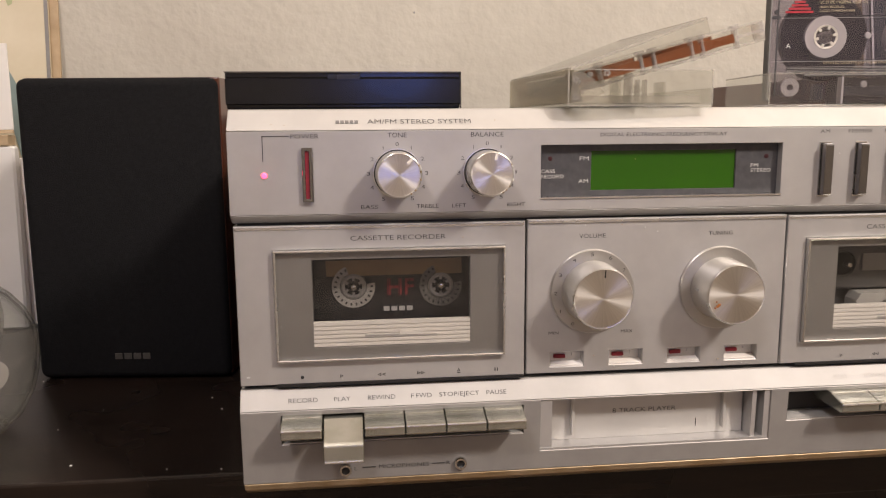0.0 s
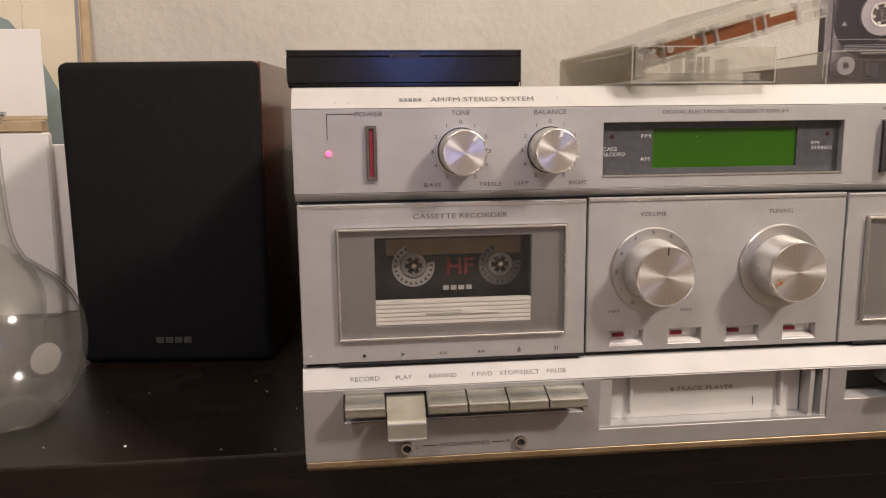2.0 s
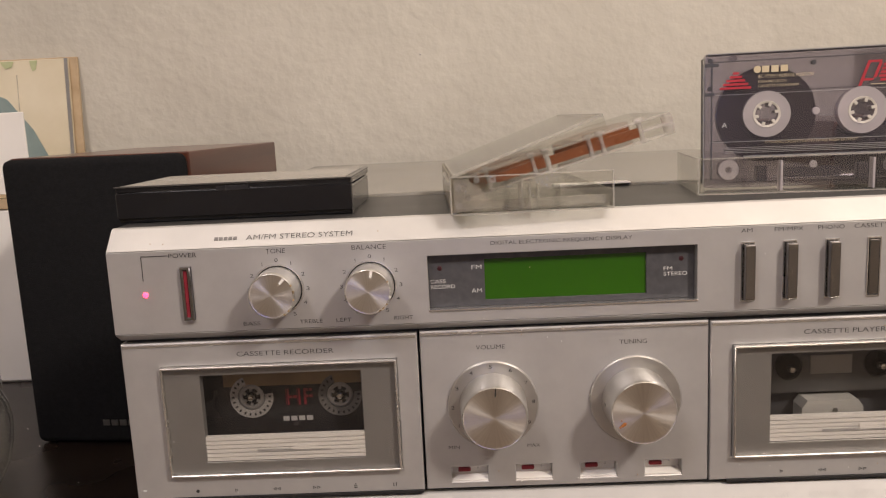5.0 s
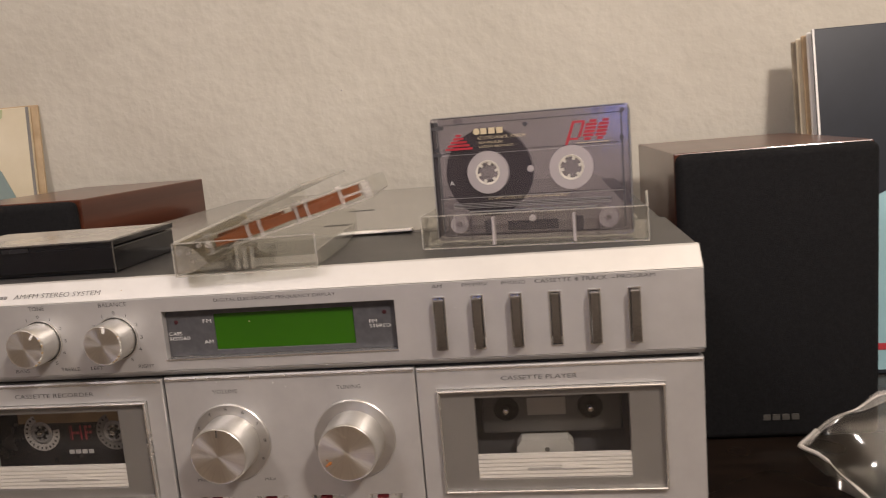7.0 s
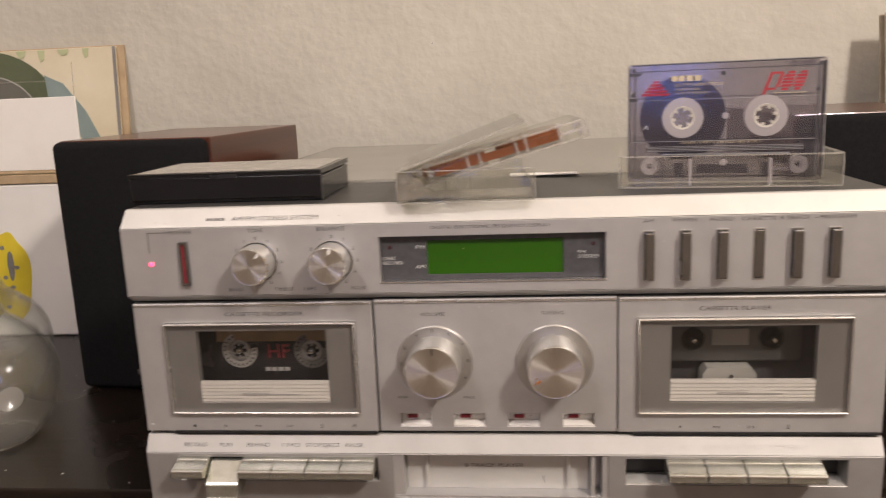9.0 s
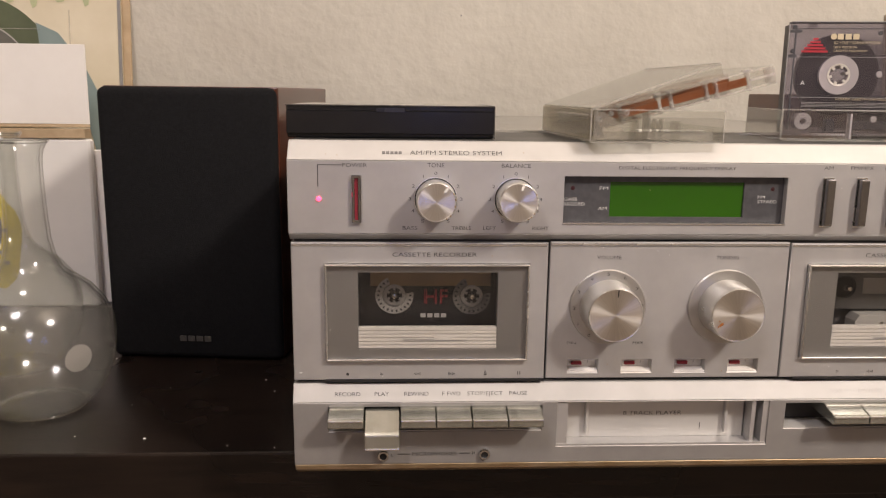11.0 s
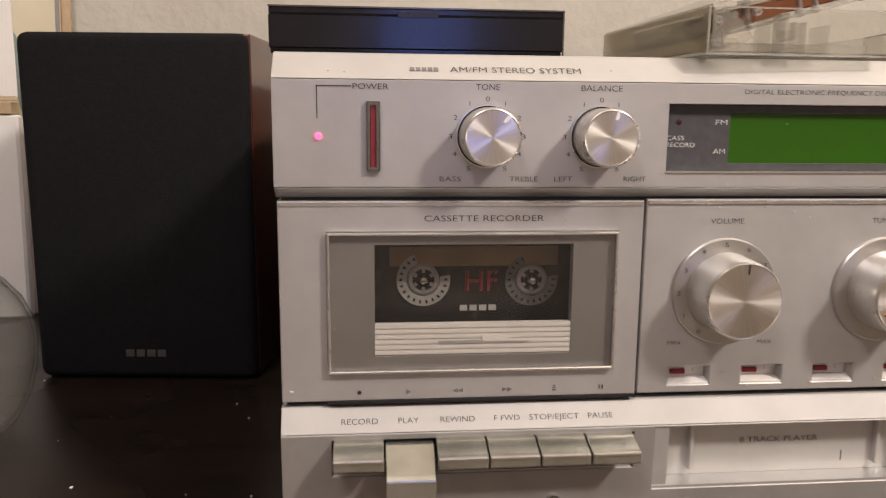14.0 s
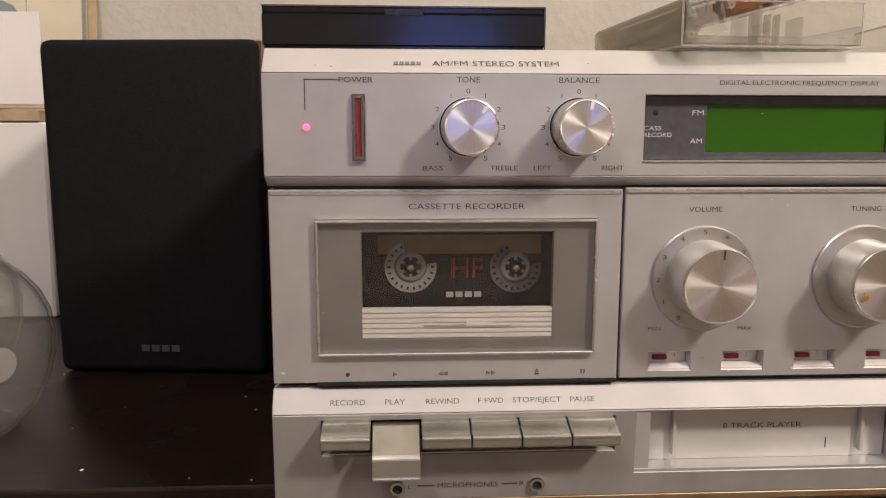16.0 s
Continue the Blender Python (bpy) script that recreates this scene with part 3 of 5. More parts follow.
# cassette doors
def deck_door(x0, x1, off, title, tx, tw, marks):
    """A deck's door: silver frame, glazed satin surround with a window, title and transport signs."""
    cx = x0 + off
    fx0, fx1, fz0, fz1 = cx, cx + 0.1072, 0.0702, 0.1228
    wx0, wx1, wz0, wz1 = fx0 + 0.0172, fx0 + 0.0906, 0.0764, 0.1180
    door = part("deck_door", plate(x0, x1, 0.0592, 0.1340, 0.0, 0.012, [(fx0, fx1, fz0, fz1)], 0.0004), M_SILVER, stereo)
    # Bright strip stands in for the highlight along the door's upper edge.
    part("door_top_edge", box(x0 + 0.0006, x1 - 0.0006, -0.0004, 0.0012, 0.1321, 0.1335, 0.0002), M_EDGE, door)
    part("door_surround", plate(fx0 + 0.0002, fx1 - 0.0002, fz0 + 0.0002, fz1 - 0.0002, 0.0000, 0.0040, [(wx0, wx1, wz0, wz1)], 0.0002), M_FRAME, door, "satin grey surround under clear plastic")
    part("bezel", plate(fx0 + 0.0001, fx1 - 0.0001, fz0 + 0.0001, fz1 - 0.0001, -0.0026, 0.0018, [(fx0 + 0.0011, fx1 - 0.0011, fz0 + 0.0011, fz1 - 0.0011)], 0.0003), M_EDGE, door)
    part("window_stripes", merge(box(wx0, wx1, 0.0010, 0.0030, wz0, wz0 + 0.0119), *[box(wx0, wx1, 0.0003, 0.0011, wz0 + 0.0004 + 0.0020 * k, wz0 + 0.0019 + 0.0020 * k) for k in range(6)]), M_WHITE, door, "white ribbed strip across the window")
    part("arrow", flat([(wx0 + 0.0400, -0.0002, wz0 + 0.0078), (wx0 + 0.0575, -0.0002, wz0 + 0.0050), (wx0 + 0.0400, -0.0002, wz0 + 0.0050)], 0.0003), M_PAPER, door)
    part("arrow_line", merge(box(wx0 + 0.0235, wx0 + 0.0575, 0.0000, 0.0004, wz0 + 0.0043, wz0 + 0.0049), box(wx0 + 0.0235, wx0 + 0.0400, -0.0001, 0.0003, wz0 + 0.0050, wz0 + 0.0055)), M_FAINT, door)
    part("pane", box(fx0 + 0.0012, fx1 - 0.0012, -0.0022, -0.0014, fz0 + 0.0012, fz1 - 0.0012), M_GLASS, door)
    # the well behind the window
    part("well", merge(box(wx0 - 0.012, wx1 + 0.012, 0.0248, 0.0258, 0.068, 0.126), box(wx0 - 0.014, wx0 - 0.012, 0.0045, 0.0248, 0.068, 0.126), box(wx1 + 0.012, wx1 + 0.014, 0.0045, 0.0248, 0.068, 0.126), box(wx0 - 0.014, wx1 + 0.014, 0.0045, 0.0248, 0.126, 0.128), box(wx0 - 0.014, wx1 + 0.014, 0.0045, 0.0248, 0.066, 0.068)), M_DARK, door)
    words(title, tx, 0.1277, -0.0001, 0.0022, tw, M_INK, door)
    s = 0.0016
    for kind, mx in marks:
        z, y = 0.0624, -0.0002
        if kind == "dot":
            part("record_sign", lathe([(0, 0), (0.0008, 0), (0.0008, 0.0002), (0, 0.0002)], (mx, y, z), "y", 16), M_INK, door)
            continue
        tri = lambda ax: [(ax - s / 2, y, z - s / 2), (ax + s / 2, y, z), (ax - s / 2, y, z + s / 2)]
        tril = lambda ax: [(ax + s / 2, y, z - s / 2), (ax - s / 2, y, z), (ax + s / 2, y, z + s / 2)]

        def outline(pts):
            c = sum((Vector(p) for p in pts), Vector()) / len(pts)
            ins = [c + (Vector(p) - c) * 0.55 for p in pts]
            bm = bmesh.new()
            a, b = [bm.verts.new(p) for p in pts], [bm.verts.new(p) for p in ins]
            for i in range(len(pts)):
                j = (i + 1) % len(pts)
                bm.faces.new((a[i], a[j], b[j], b[i]))
            return bm
        if kind == "play":
            bm = outline(tri(mx))
        elif kind == "rew":
            bm = merge(outline(tril(mx - 0.001)), outline(tril(mx + 0.001)))
        elif kind == "ff":
            bm = merge(outline(tri(mx - 0.001)), outline(tri(mx + 0.001)))
        elif kind == "eject":
            bm = merge(outline([(mx - s / 2, y, z), (mx + s / 2, y, z), (mx, y, z + s)]), box(mx - s / 2, mx + s / 2, y, y + 0.0001, z - 0.0009, z - 0.0005))
        else:
            bm = merge(box(mx - 0.0008, mx - 0.0004, y, y + 0.0001, z - 0.0007, z + 0.001), box(mx + 0.0004, mx + 0.0008, y, y + 0.0001, z - 0.0007, z + 0.001))
        part("transport_sign", bm, M_INK, door)
    return door


recorder = deck_door(X0 + 0.0006, 0.1408, 0.0172, "CASSETTE RECORDER", 0.0812, 0.0440, (("dot", 0.0353), ("play", 0.0536), ("rew", 0.0722), ("ff", 0.0909), ("eject", 0.1090), ("pause", 0.1272)))
player = deck_door(0.2714, X1 - 0.0006, 0.0098, "CASSETTE PLAYER", 0.3302, 0.0358, (("play", 0.3040), ("rew", 0.3222), ("ff", 0.3405), ("eject", 0.3590)))
# Dark bars laid over the seams draw the shadow gap under each door.
for gx0, gx1, door in ((0.0236, 0.1404, recorder), (0.2790, X1 - 0.0012, player)):
    part("door_gap", box(gx0, gx1, -0.0007, 0.0040, 0.0582, 0.0594), M_DARK, door)
# empty player well: tape carrier, two spindles, a pale label and the head block
WX = 0.2984
carrier = part("carrier", box(WX + 0.0015, WX + 0.0715, 0.0168, 0.0235, 0.0925, 0.1200, 0.0020, 2), M_CARRIER, player, "grey tape carrier inside the empty deck", True)
part("well_back", box(WX - 0.008, WX + 0.082, 0.0228, 0.0246, 0.068, 0.126), M_DISPLAY, carrier)
part("carrier_label", box(WX + 0.0246, WX + 0.0437, 0.0163, 0.0169, 0.1022, 0.1112), M_FRAME, carrier, "pale plate")
part("head_block", flat([(WX + 0.0185, 0.0100, 0.0780), (WX + 0.0465, 0.0100, 0.0780), (WX + 0.0465, 0.0100, 0.0880), (WX + 0.0440, 0.0100, 0.0915), (WX + 0.0210, 0.0100, 0.0915), (WX + 0.0185, 0.0100, 0.0880)], 0.010), M_SILVERPRINT, carrier, "pale head block")
part("screw", lathe([(0, -0.0006), (0.0012, -0.0004), (0.0014, 0.0004)], (WX + 0.0335, 0.0099, 0.0868), "y", 14), M_CHROME, carrier, "", True)
for sx in (0.0142, 0.0556):
    part("spindle_cup", lathe([(0.0, 0.0002), (0.0060, 0.0002), (0.0064, -0.0006), (0.0064, 0.0004)], (WX + sx, 0.0166, 0.1062), "y", 28), M_DARK, carrier, "", True)
    part("spindle", lathe([(0, -0.0060), (0.0012, -0.0056), (0.0020, -0.0035), (0.0024, 0.0)], (WX + sx, 0.0166, 0.1062), "y", 24), M_CHROME, carrier, "", True)

# centre panel with volume and tuning
centre = part("centre_panel", plate(0.1420, 0.2706, 0.0592, 0.1345, 0.0006, 0.0115, [(a, a + 0.0165, 0.0622, 0.0695) for a in (0.1538, 0.1833, 0.2128, 0.2423)], 0.0004), M_SILVER, stereo)
# Bright strip drawn as the highlight on the panel's top edge.
part("panel_top_edge", box(0.1424, 0.2702, -0.0002, 0.0014, 0.1327, 0.1340, 0.0002), M_EDGE, centre)
words("VOLUME", 0.1735, 0.1262, 0.0005, 0.0020, 0.0130, M_INK, centre)
words("TUNING", 0.2372, 0.1262, 0.0005, 0.0020, 0.0122, M_INK, centre)
words("MIN", 0.1553, 0.0792, 0.0005, 0.0016, 0.0050, M_INK, centre)
words("MAX", 0.1917, 0.0790, 0.0005, 0.0016, 0.0058, M_INK, centre)
for kx, mark in ((0.1738, True), (0.2379, False)):
    kz = 0.0993
    part("dial_plate", lathe([(0.0205, 0), (0.0205, -0.0010), (0.0200, -0.0015), (0.0, -0.0016)], (kx, 0.0006, kz), "y", 72), M_DIAL, stereo, "round bright dial plate", True)
    knob = part("knob", lathe([(0.0152, -0.0016), (0.0151, -0.0030), (0.0145, -0.0166), (0.0143, -0.0172), (0.0140, -0.0178), (0.0138, -0.0180)], (kx, 0.0006, kz), "y", 72), M_KNOB, stereo, "large turned aluminium knob", True)
    part("knob_face", lathe([(0.0138, -0.0180), (0.0134, -0.0179), (0.0, -0.0179)], (kx, 0.0006, kz), "y", 72), M_SPUN, knob)
    if mark:
        bm = box(-0.00025, 0.00025, -0.0183, -0.0177, 0.0100, 0.0136)
        bm.transform(Matrix.Translation((kx, 0.0006, kz)) @ Matrix.Rotation(radians(3), 4, "Y"))
        part("pointer", bm, M_INK, knob)
        dial(kx, kz, 0.0182, [("0", -148), ("1", -120), ("2", -91), ("3", -62), ("4", -31), ("5", -2), ("6", 27), ("7", 56), ("8", 86), ("9", 118)], -0.0012, 0.0017)
    else:
        for rx, rz, rr in ((-0.0093, -0.0052, 0.0007), (-0.0085, -0.0046, 0.0008), (-0.0098, -0.0030, 0.0004), (-0.0103, -0.0060, 0.0005), (-0.0080, -0.0043, 0.0004)):
            part("rust_spot", lathe([(0, -0.0183), (rr, -0.0182)], (kx + rx, 0.0006, kz + rz), "y", 9), M_CORK, knob)
for k, a in enumerate((0.1538, 0.1833, 0.2128, 0.2423)):
    tray = part("programme_window", prism([(0.0115, 0.0621), (0.0010, 0.0621), (0.0010, 0.0629), (0.0060, 0.0640), (0.0060, 0.0696), (0.0115, 0.0696)], a - 0.0001, a + 0.0166), M_WHITE, stereo, "small white recessed programme window")
    part("red_marker", box(a + 0.0028, a + 0.0086, 0.0046, 0.0062, 0.0652, 0.0671, 0.0003), M_RED, tray)
    words(str(k + 1), a + 0.0120, 0.0668, 0.0058, 0.0016, 0.0009 if k else 0.0004, M_FAINT, tray)

# lower front: sloping strip, panel with key slots and cartridge bay, rolled golden-tan foot
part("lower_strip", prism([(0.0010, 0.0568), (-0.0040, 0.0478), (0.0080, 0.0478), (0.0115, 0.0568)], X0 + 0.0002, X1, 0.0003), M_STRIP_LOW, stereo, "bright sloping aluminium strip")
part("shadow_gap", box(X0 + 0.002, X1 - 0.002, 0.005, 0.0118, 0.0566, 0.0594), M_DARK, stereo)
part("shadow_gap", box(X0 + 0.002, X1 - 0.002, 0.004, 0.0118, 0.1338, 0.1354), M_DARK, stereo)
BX0, BX1, BZ0, BZ1 = 0.1485, 0.2657, 0.0213, 0.0470
YL = -0.0040
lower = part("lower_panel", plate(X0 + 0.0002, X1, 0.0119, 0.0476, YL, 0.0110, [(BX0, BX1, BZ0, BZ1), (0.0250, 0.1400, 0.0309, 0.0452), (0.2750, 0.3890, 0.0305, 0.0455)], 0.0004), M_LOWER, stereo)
part("slot_back", box(0.0240, 0.1410, 0.0100, 0.0118, 0.0300, 0.0460), M_DARK, stereo)
part("slot_back", box(0.2740, 0.3900, 0.0100, 0.0118, 0.0295, 0.0460), M_DARK, stereo)
part("slot_floor", box(0.0252, 0.1398, YL + 0.0006, 0.0100, 0.0306, 0.0314), M_STRIP, stereo)
part("slot_floor", box(0.2752, 0.3888, YL + 0.0006, 0.0100, 0.0302, 0.0310), M_STRIP, stereo)
part("foot_strip", prism([(YL + 0.0012, 0.0117), (YL + 0.0030, 0.0080), (YL + 0.0084, 0.0043), (0.0116, 0.0037), (0.0116, 0.0117)], X0 + 0.0004, X1, 0.0004), M_WARM, stereo, "golden-tan bottom edge")
for title, mx, w in (("RECORD", 0.0353, 0.0135), ("PLAY", 0.0535, 0.0076), ("REWIND", 0.0720, 0.0130), ("F FWD", 0.0908, 0.0098), ("STOP/EJECT", 0.1090, 0.0192), ("PAUSE", 0.1270, 0.0096)):
    ob = words(title, mx, 0.0518, -0.0019, 0.0021, w, M_INK, stereo)
    ob.matrix_basis = Matrix.Translation((0, -0.0019, 0.0518)) @ Matrix.Rotation(radians(-29.05), 4, "X") @ Matrix.Translation((0, 0.0019, -0.0518))
for title, mx, w in (("PLAY", 0.3035, 0.0074), ("REWIND", 0.3225, 0.0128), ("F FWD", 0.3405, 0.0098), ("STOP/EJECT", 0.3595, 0.0190)):
    ob = words(title, mx, 0.0518, -0.0019, 0.0021, w, M_FAINT, stereo)
    ob.matrix_basis = Matrix.Translation((0, -0.0019, 0.0518)) @ Matrix.Rotation(radians(-29.05), 4, "X") @ Matrix.Translation((0, 0.0019, -0.0518))


def key(x0, x1, down):
    """A piano key: ribbed back, sloping top, upright nose."""
    if down:
        prof = [(0.009, 0.0446), (-0.0046, 0.0436), (-0.0148, 0.0352), (-0.0158, 0.0340), (-0.0164, 0.0268), (-0.0150, 0.0256), (0.009, 0.0330)]
    else:
        prof = [(0.009, 0.0458), (-0.0070, 0.0456), (-0.0076, 0.0450), (-0.0152, 0.0430), (-0.0164, 0.0420), (-0.0166, 0.0386), (-0.0150, 0.0376), (0.009, 0.0384)]
    ob = part("key", prism(prof, x0 + 0.0003, x1 - 0.0003, 0.00035), M_KEY, stereo, "pushed-down silver key" if down else "")
    zl = 0.0262 if down else 0.0418
    # Thin bright bar adds the highlight along the key's front lip.
    part("lip", box(x0 + 0.0005, x1 - 0.0005, -0.0171, -0.0160, zl, zl + 0.0010, 0.0003, 2), M_EDGE, ob, "front lip with its highlight as a bright bar")
    return ob


for k in range(6):
    key(0.0254 + 0.01897 * k, 0.0254 + 0.01897 * (k + 1), k == 1)
for k in range(4):
    key(0.2955 + 0.0199 * k, 0.2955 + 0.0199 * (k + 1), False)

# cartridge bay
flap = part("bay_flap", merge(box(BX0 + 0.006, BX1 - 0.0095, 0.0060, 0.0080, 0.0222, 0.0462, 0.0004), *[box(a, a + 0.0016, 0.0030, 0.0060, 0.0255, 0.0455, 0.0003) for a in (BX0 + 0.0172, BX1 - 0.0215)]), M_STRIP, stereo, "bright hinged flap of the cartridge bay")
part("bay_frame", merge(box(BX0, BX0 + 0.0058, YL + 0.0008, 0.0085, BZ0, BZ1), box(BX1 - 0.0090, BX1 - 0.0068, YL + 0.0014, 0.0085, BZ0, BZ1), box(BX1 - 0.0030, BX1, YL + 0.0008, 0.0085, BZ0, BZ1), box(BX0, BX1, YL + 0.0004, 0.0085, BZ0, BZ0 + 0.0011), box(BX0, BX1, 0.0082, 0.0110, BZ0, BZ1)), M_SILVER, stereo)
words("8 TRACK PLAYER", 0.2040, 0.0365, 0.00585, 0.0023, 0.0330, M_INK, flap)
part("scratch", box(0.2312, 0.2315, 0.0058, 0.0061, 0.0262, 0.0305), M_INK, flap)

# microphone sockets
words("MICROPHONES", 0.0820, 0.0178, YL - 0.0003, 0.0020, 0.0240, M_INK, stereo)
words("L", 0.0590, 0.0173, YL - 0.0003, 0.0018, 0.0012, M_INK, stereo)
words("R", 0.1034, 0.0180, YL - 0.0003, 0.0018, 0.0018, M_INK, stereo)
part("print_line", box(0.0620, 0.0685, YL - 0.0003, YL, 0.0175, 0.0178), M_INK, stereo)
part("print_line", box(0.0955, 0.1015, YL - 0.0003, YL, 0.0177, 0.0180), M_INK, stereo)
for jx, jz in ((0.0542, 0.0171), (0.1092, 0.0174)):
    jack = part("microphone_socket", lathe([(0.0032, 0.0005), (0.0032, -0.0014), (0.0028, -0.0020), (0.0019, -0.0020), (0.0017, -0.0010)], (jx, YL, jz), "y", 28), M_CHROME, stereo, "", True)
    part("socket_hole", lathe([(0.0018, -0.0009), (0.0, -0.0008)], (jx, YL, jz), "y", 20), M_DARK, jack)

# the lower front leans back towards its foot
for ob in [o for o in stereo.children if o.name.split(".")[0] in ("lower_panel", "microphone_socket", "bay_frame", "slot_floor") or (o.name.split(".")[0] in ("lettering", "print_line") and len(o.data.vertices) and max(v.co.z for v in o.data.vertices) < 0.021)]:
    for o in (ob, *ob.children):
        for v in o.data.vertices:
            v.co.y += (0.0476 - v.co.z) * 0.03

# ---- the tape inside the recorder ----
tape = thing("cassette", "black compact cassette with red print inside the recorder window", "cassette")
CX, CZ, CY = 0.0800, 0.0968, 0.0152
shell = part("shell", box(CX - 0.0502, CX + 0.0502, CY, CY + 0.0090, CZ - 0.0300, CZ + 0.0250, 0.0010), M_SHELL, tape)
part("label_strip", box(CX - 0.0330, CX + 0.0325, CY - 0.0004, CY + 0.0001, CZ + 0.0104, CZ + 0.0180), M_MASK, tape, "amber paper strip above the reels")


def reel(x, z, y, r_out, parent, mat, full=True):
    a0, a1 = (0, 360) if full else (-250, 10)
    bm = bmesh.new()
    n = 44
    for k in range(n):
        t0, t1 = radians(a0 + (a1 - a0) * k / n), radians(a0 + (a1 - a0) * (k + 1) / n)
        pts = [(r, t) for r, t in ((r_out, t0), (r_out, t1), (r_out * 0.62, t1), (r_out * 0.62, t0))]
        bm.faces.new([bm.verts.new((x + r * math.cos(t), y, z + r * math.sin(t))) for r, t in pts])
    bmesh.ops.remove_doubles(bm, verts=bm.verts[:], dist=1e-7)
    hub = part("hub", bm, mat, parent, "white toothed reel hub")
    teeth = []
    for k in range(22):
        t = 2 * math.pi * k / 22
        if not full and radians(20) < t < radians(100):
            continue
        b = box(-0.0004, 0.0004, -0.0002, 0.0001, -0.0006, 0.0006)
        b.transform(Matrix.Translation((x + r_out * 0.84 * math.cos(t), y, z + r_out * 0.84 * math.sin(t))) @ Matrix.Rotation(math.pi / 2 - t, 4, "Y"))
        teeth.append(b)
    part("hub_notches", merge(*teeth), M_SHELL, hub)
    part("hub_ring", lathe([(r_out * 0.60, -0.0002), (r_out * 0.52, -0.0006), (r_out * 0.42, -0.0006), (r_out * 0.40, 0.0004)], (x, y, z), "y", 28), M_FRAME, hub)
    spokes = []
    for k in range(6):
        b = box(-0.0006, 0.0006, -0.0008, 0.0002, r_out * 0.28, r_out * 0.44)
        b.transform(Matrix.Translation((x, y, z)) @ Matrix.Rotation(k * math.pi / 3, 4, "Y"))
        spokes.append(b)
    part("spoke", merge(*spokes), M_FRAME, hub)
    part("spindle", lathe([(0, -0.0030), (0.0012, -0.0026), (0.0022, -0.0006), (0.0022, 0.0004)], (x, y, z), "y", 16), M_CHROME, hub, "", True)
    return hub


reel(CX - 0.0200, CZ + 0.0052, CY - 0.0006, 0.0104, tape, M_REEL, False)
reel(CX + 0.0222, CZ + 0.0048, CY - 0.0006, 0.0104, tape, M_REELDIM, False)
words("HF", CX + 0.0026, CZ + 0.0046, CY - 0.0004, 0.0078, 0.0128, M_HFDIM, tape, weight=0.02)
for k in range(5):
    part("print_gap", box(CX - 0.0034 + 0.0026 * k, CX - 0.0030 + 0.0026 * k, CY - 0.0006, CY - 0.0003, CZ, CZ + 0.0094), M_SHELL, tape)
bars(CX + 0.0015, CZ - 0.0062, CY - 0.0003, 0.0150, 0.0022, 4, M_FAINT, tape)

part("nick", box(0.0263, 0.0268, -0.0004, 0.0, 0.0868, 0.0874), M_WHITE_INK, recorder)
part("nick", box(0.0098, 0.0112, -0.0003, 0.0001, 0.0630, 0.0636), M_WHITE_INK, recorder)
wear = random.Random(11)
for k in range(26):
    nx, nz = wear.uniform(0.012, 0.40), wear.choice((wear.uniform(0.060, 0.068), wear.uniform(0.125, 0.132), wear.uniform(0.062, 0.130), wear.uniform(0.140, 0.175)))
    if 0.024 < nx < 0.133 and 0.068 < nz < 0.125 or 0.28 < nx < 0.39 and 0.068 < nz < 0.125:
        continue
    ny = YU if nz > 0.139 else -0.0001
    bm = box(-0.00018, 0.00018 * wear.uniform(0.8, 2.5), -0.0001, 0.0003, -0.00018, 0.00018 * wear.uniform(0.8, 2.0))
    bm.transform(Matrix.Translation((nx, ny, nz)) @ Matrix.Rotation(wear.uniform(0, 3), 4, "Y"))
    part("pale_nick", bm, M_WHITE_INK if k % 3 else M_TAN, stereo)
for nx, nz in ((0.0255, 0.1793), (0.0312, 0.1789), (0.1262, 0.1806)):
    part("stain_spot", lathe([(0, 0), (0.00035, 0)], (nx, -0.0004 + (nz - 0.1789) * 0.9, nz), "y", 8), M_TAN, stereo)


# ---- loudspeakers ----
def speaker(label, m):
    """A small two-way box: veneered cabinet, cloth grille with rounded edges, name plate. Origin at the front's bottom left corner."""
    sp = thing("loudspeaker", label, "loudspeaker", m, "pair of loudspeakers")
    w, h, d = 0.1415, 0.2205, 0.205
    part("cabinet", box(0.0006, w - 0.0006, 0.0115, d, 0, h, 0.0012, 2), M_CHERRY, sp, "reddish cherry veneer cabinet")
    part("grille", box(0.0, w, -0.001, 0.0112, 0.0006, h - 0.0006, 0.0062, 3), M_CLOTH, sp, "black cloth grille", True)
    logo = part("name_plate", merge(*[box(0.0575 + 0.0068 * k, 0.0575 + 0.0068 * k + 0.0052, -0.0018, -0.0009, 0.0160, 0.0160 + 0.0044) for k in range(4)]), M_LOGO, sp, "small silver name plate")
    return sp


speaker("black-fronted cherry wood loudspeaker standing beside the stereo", pose(-0.1745, 0.2330, TZ, 0, 0, -5.5))
speaker("black-fronted cherry wood loudspeaker with a small scuff", pose(0.4335, 0.2295, TZ, 0, 0, 0.8))
scuff = part("scuff", box(0.0205, 0.0212, -0.0012, -0.0009, 0.069, 0.073), M_GREYINK, bpy.data.objects["loudspeaker.001"])
scuff.matrix_basis = pose(-0.019, 0, 0.004, 0, -16, 0)

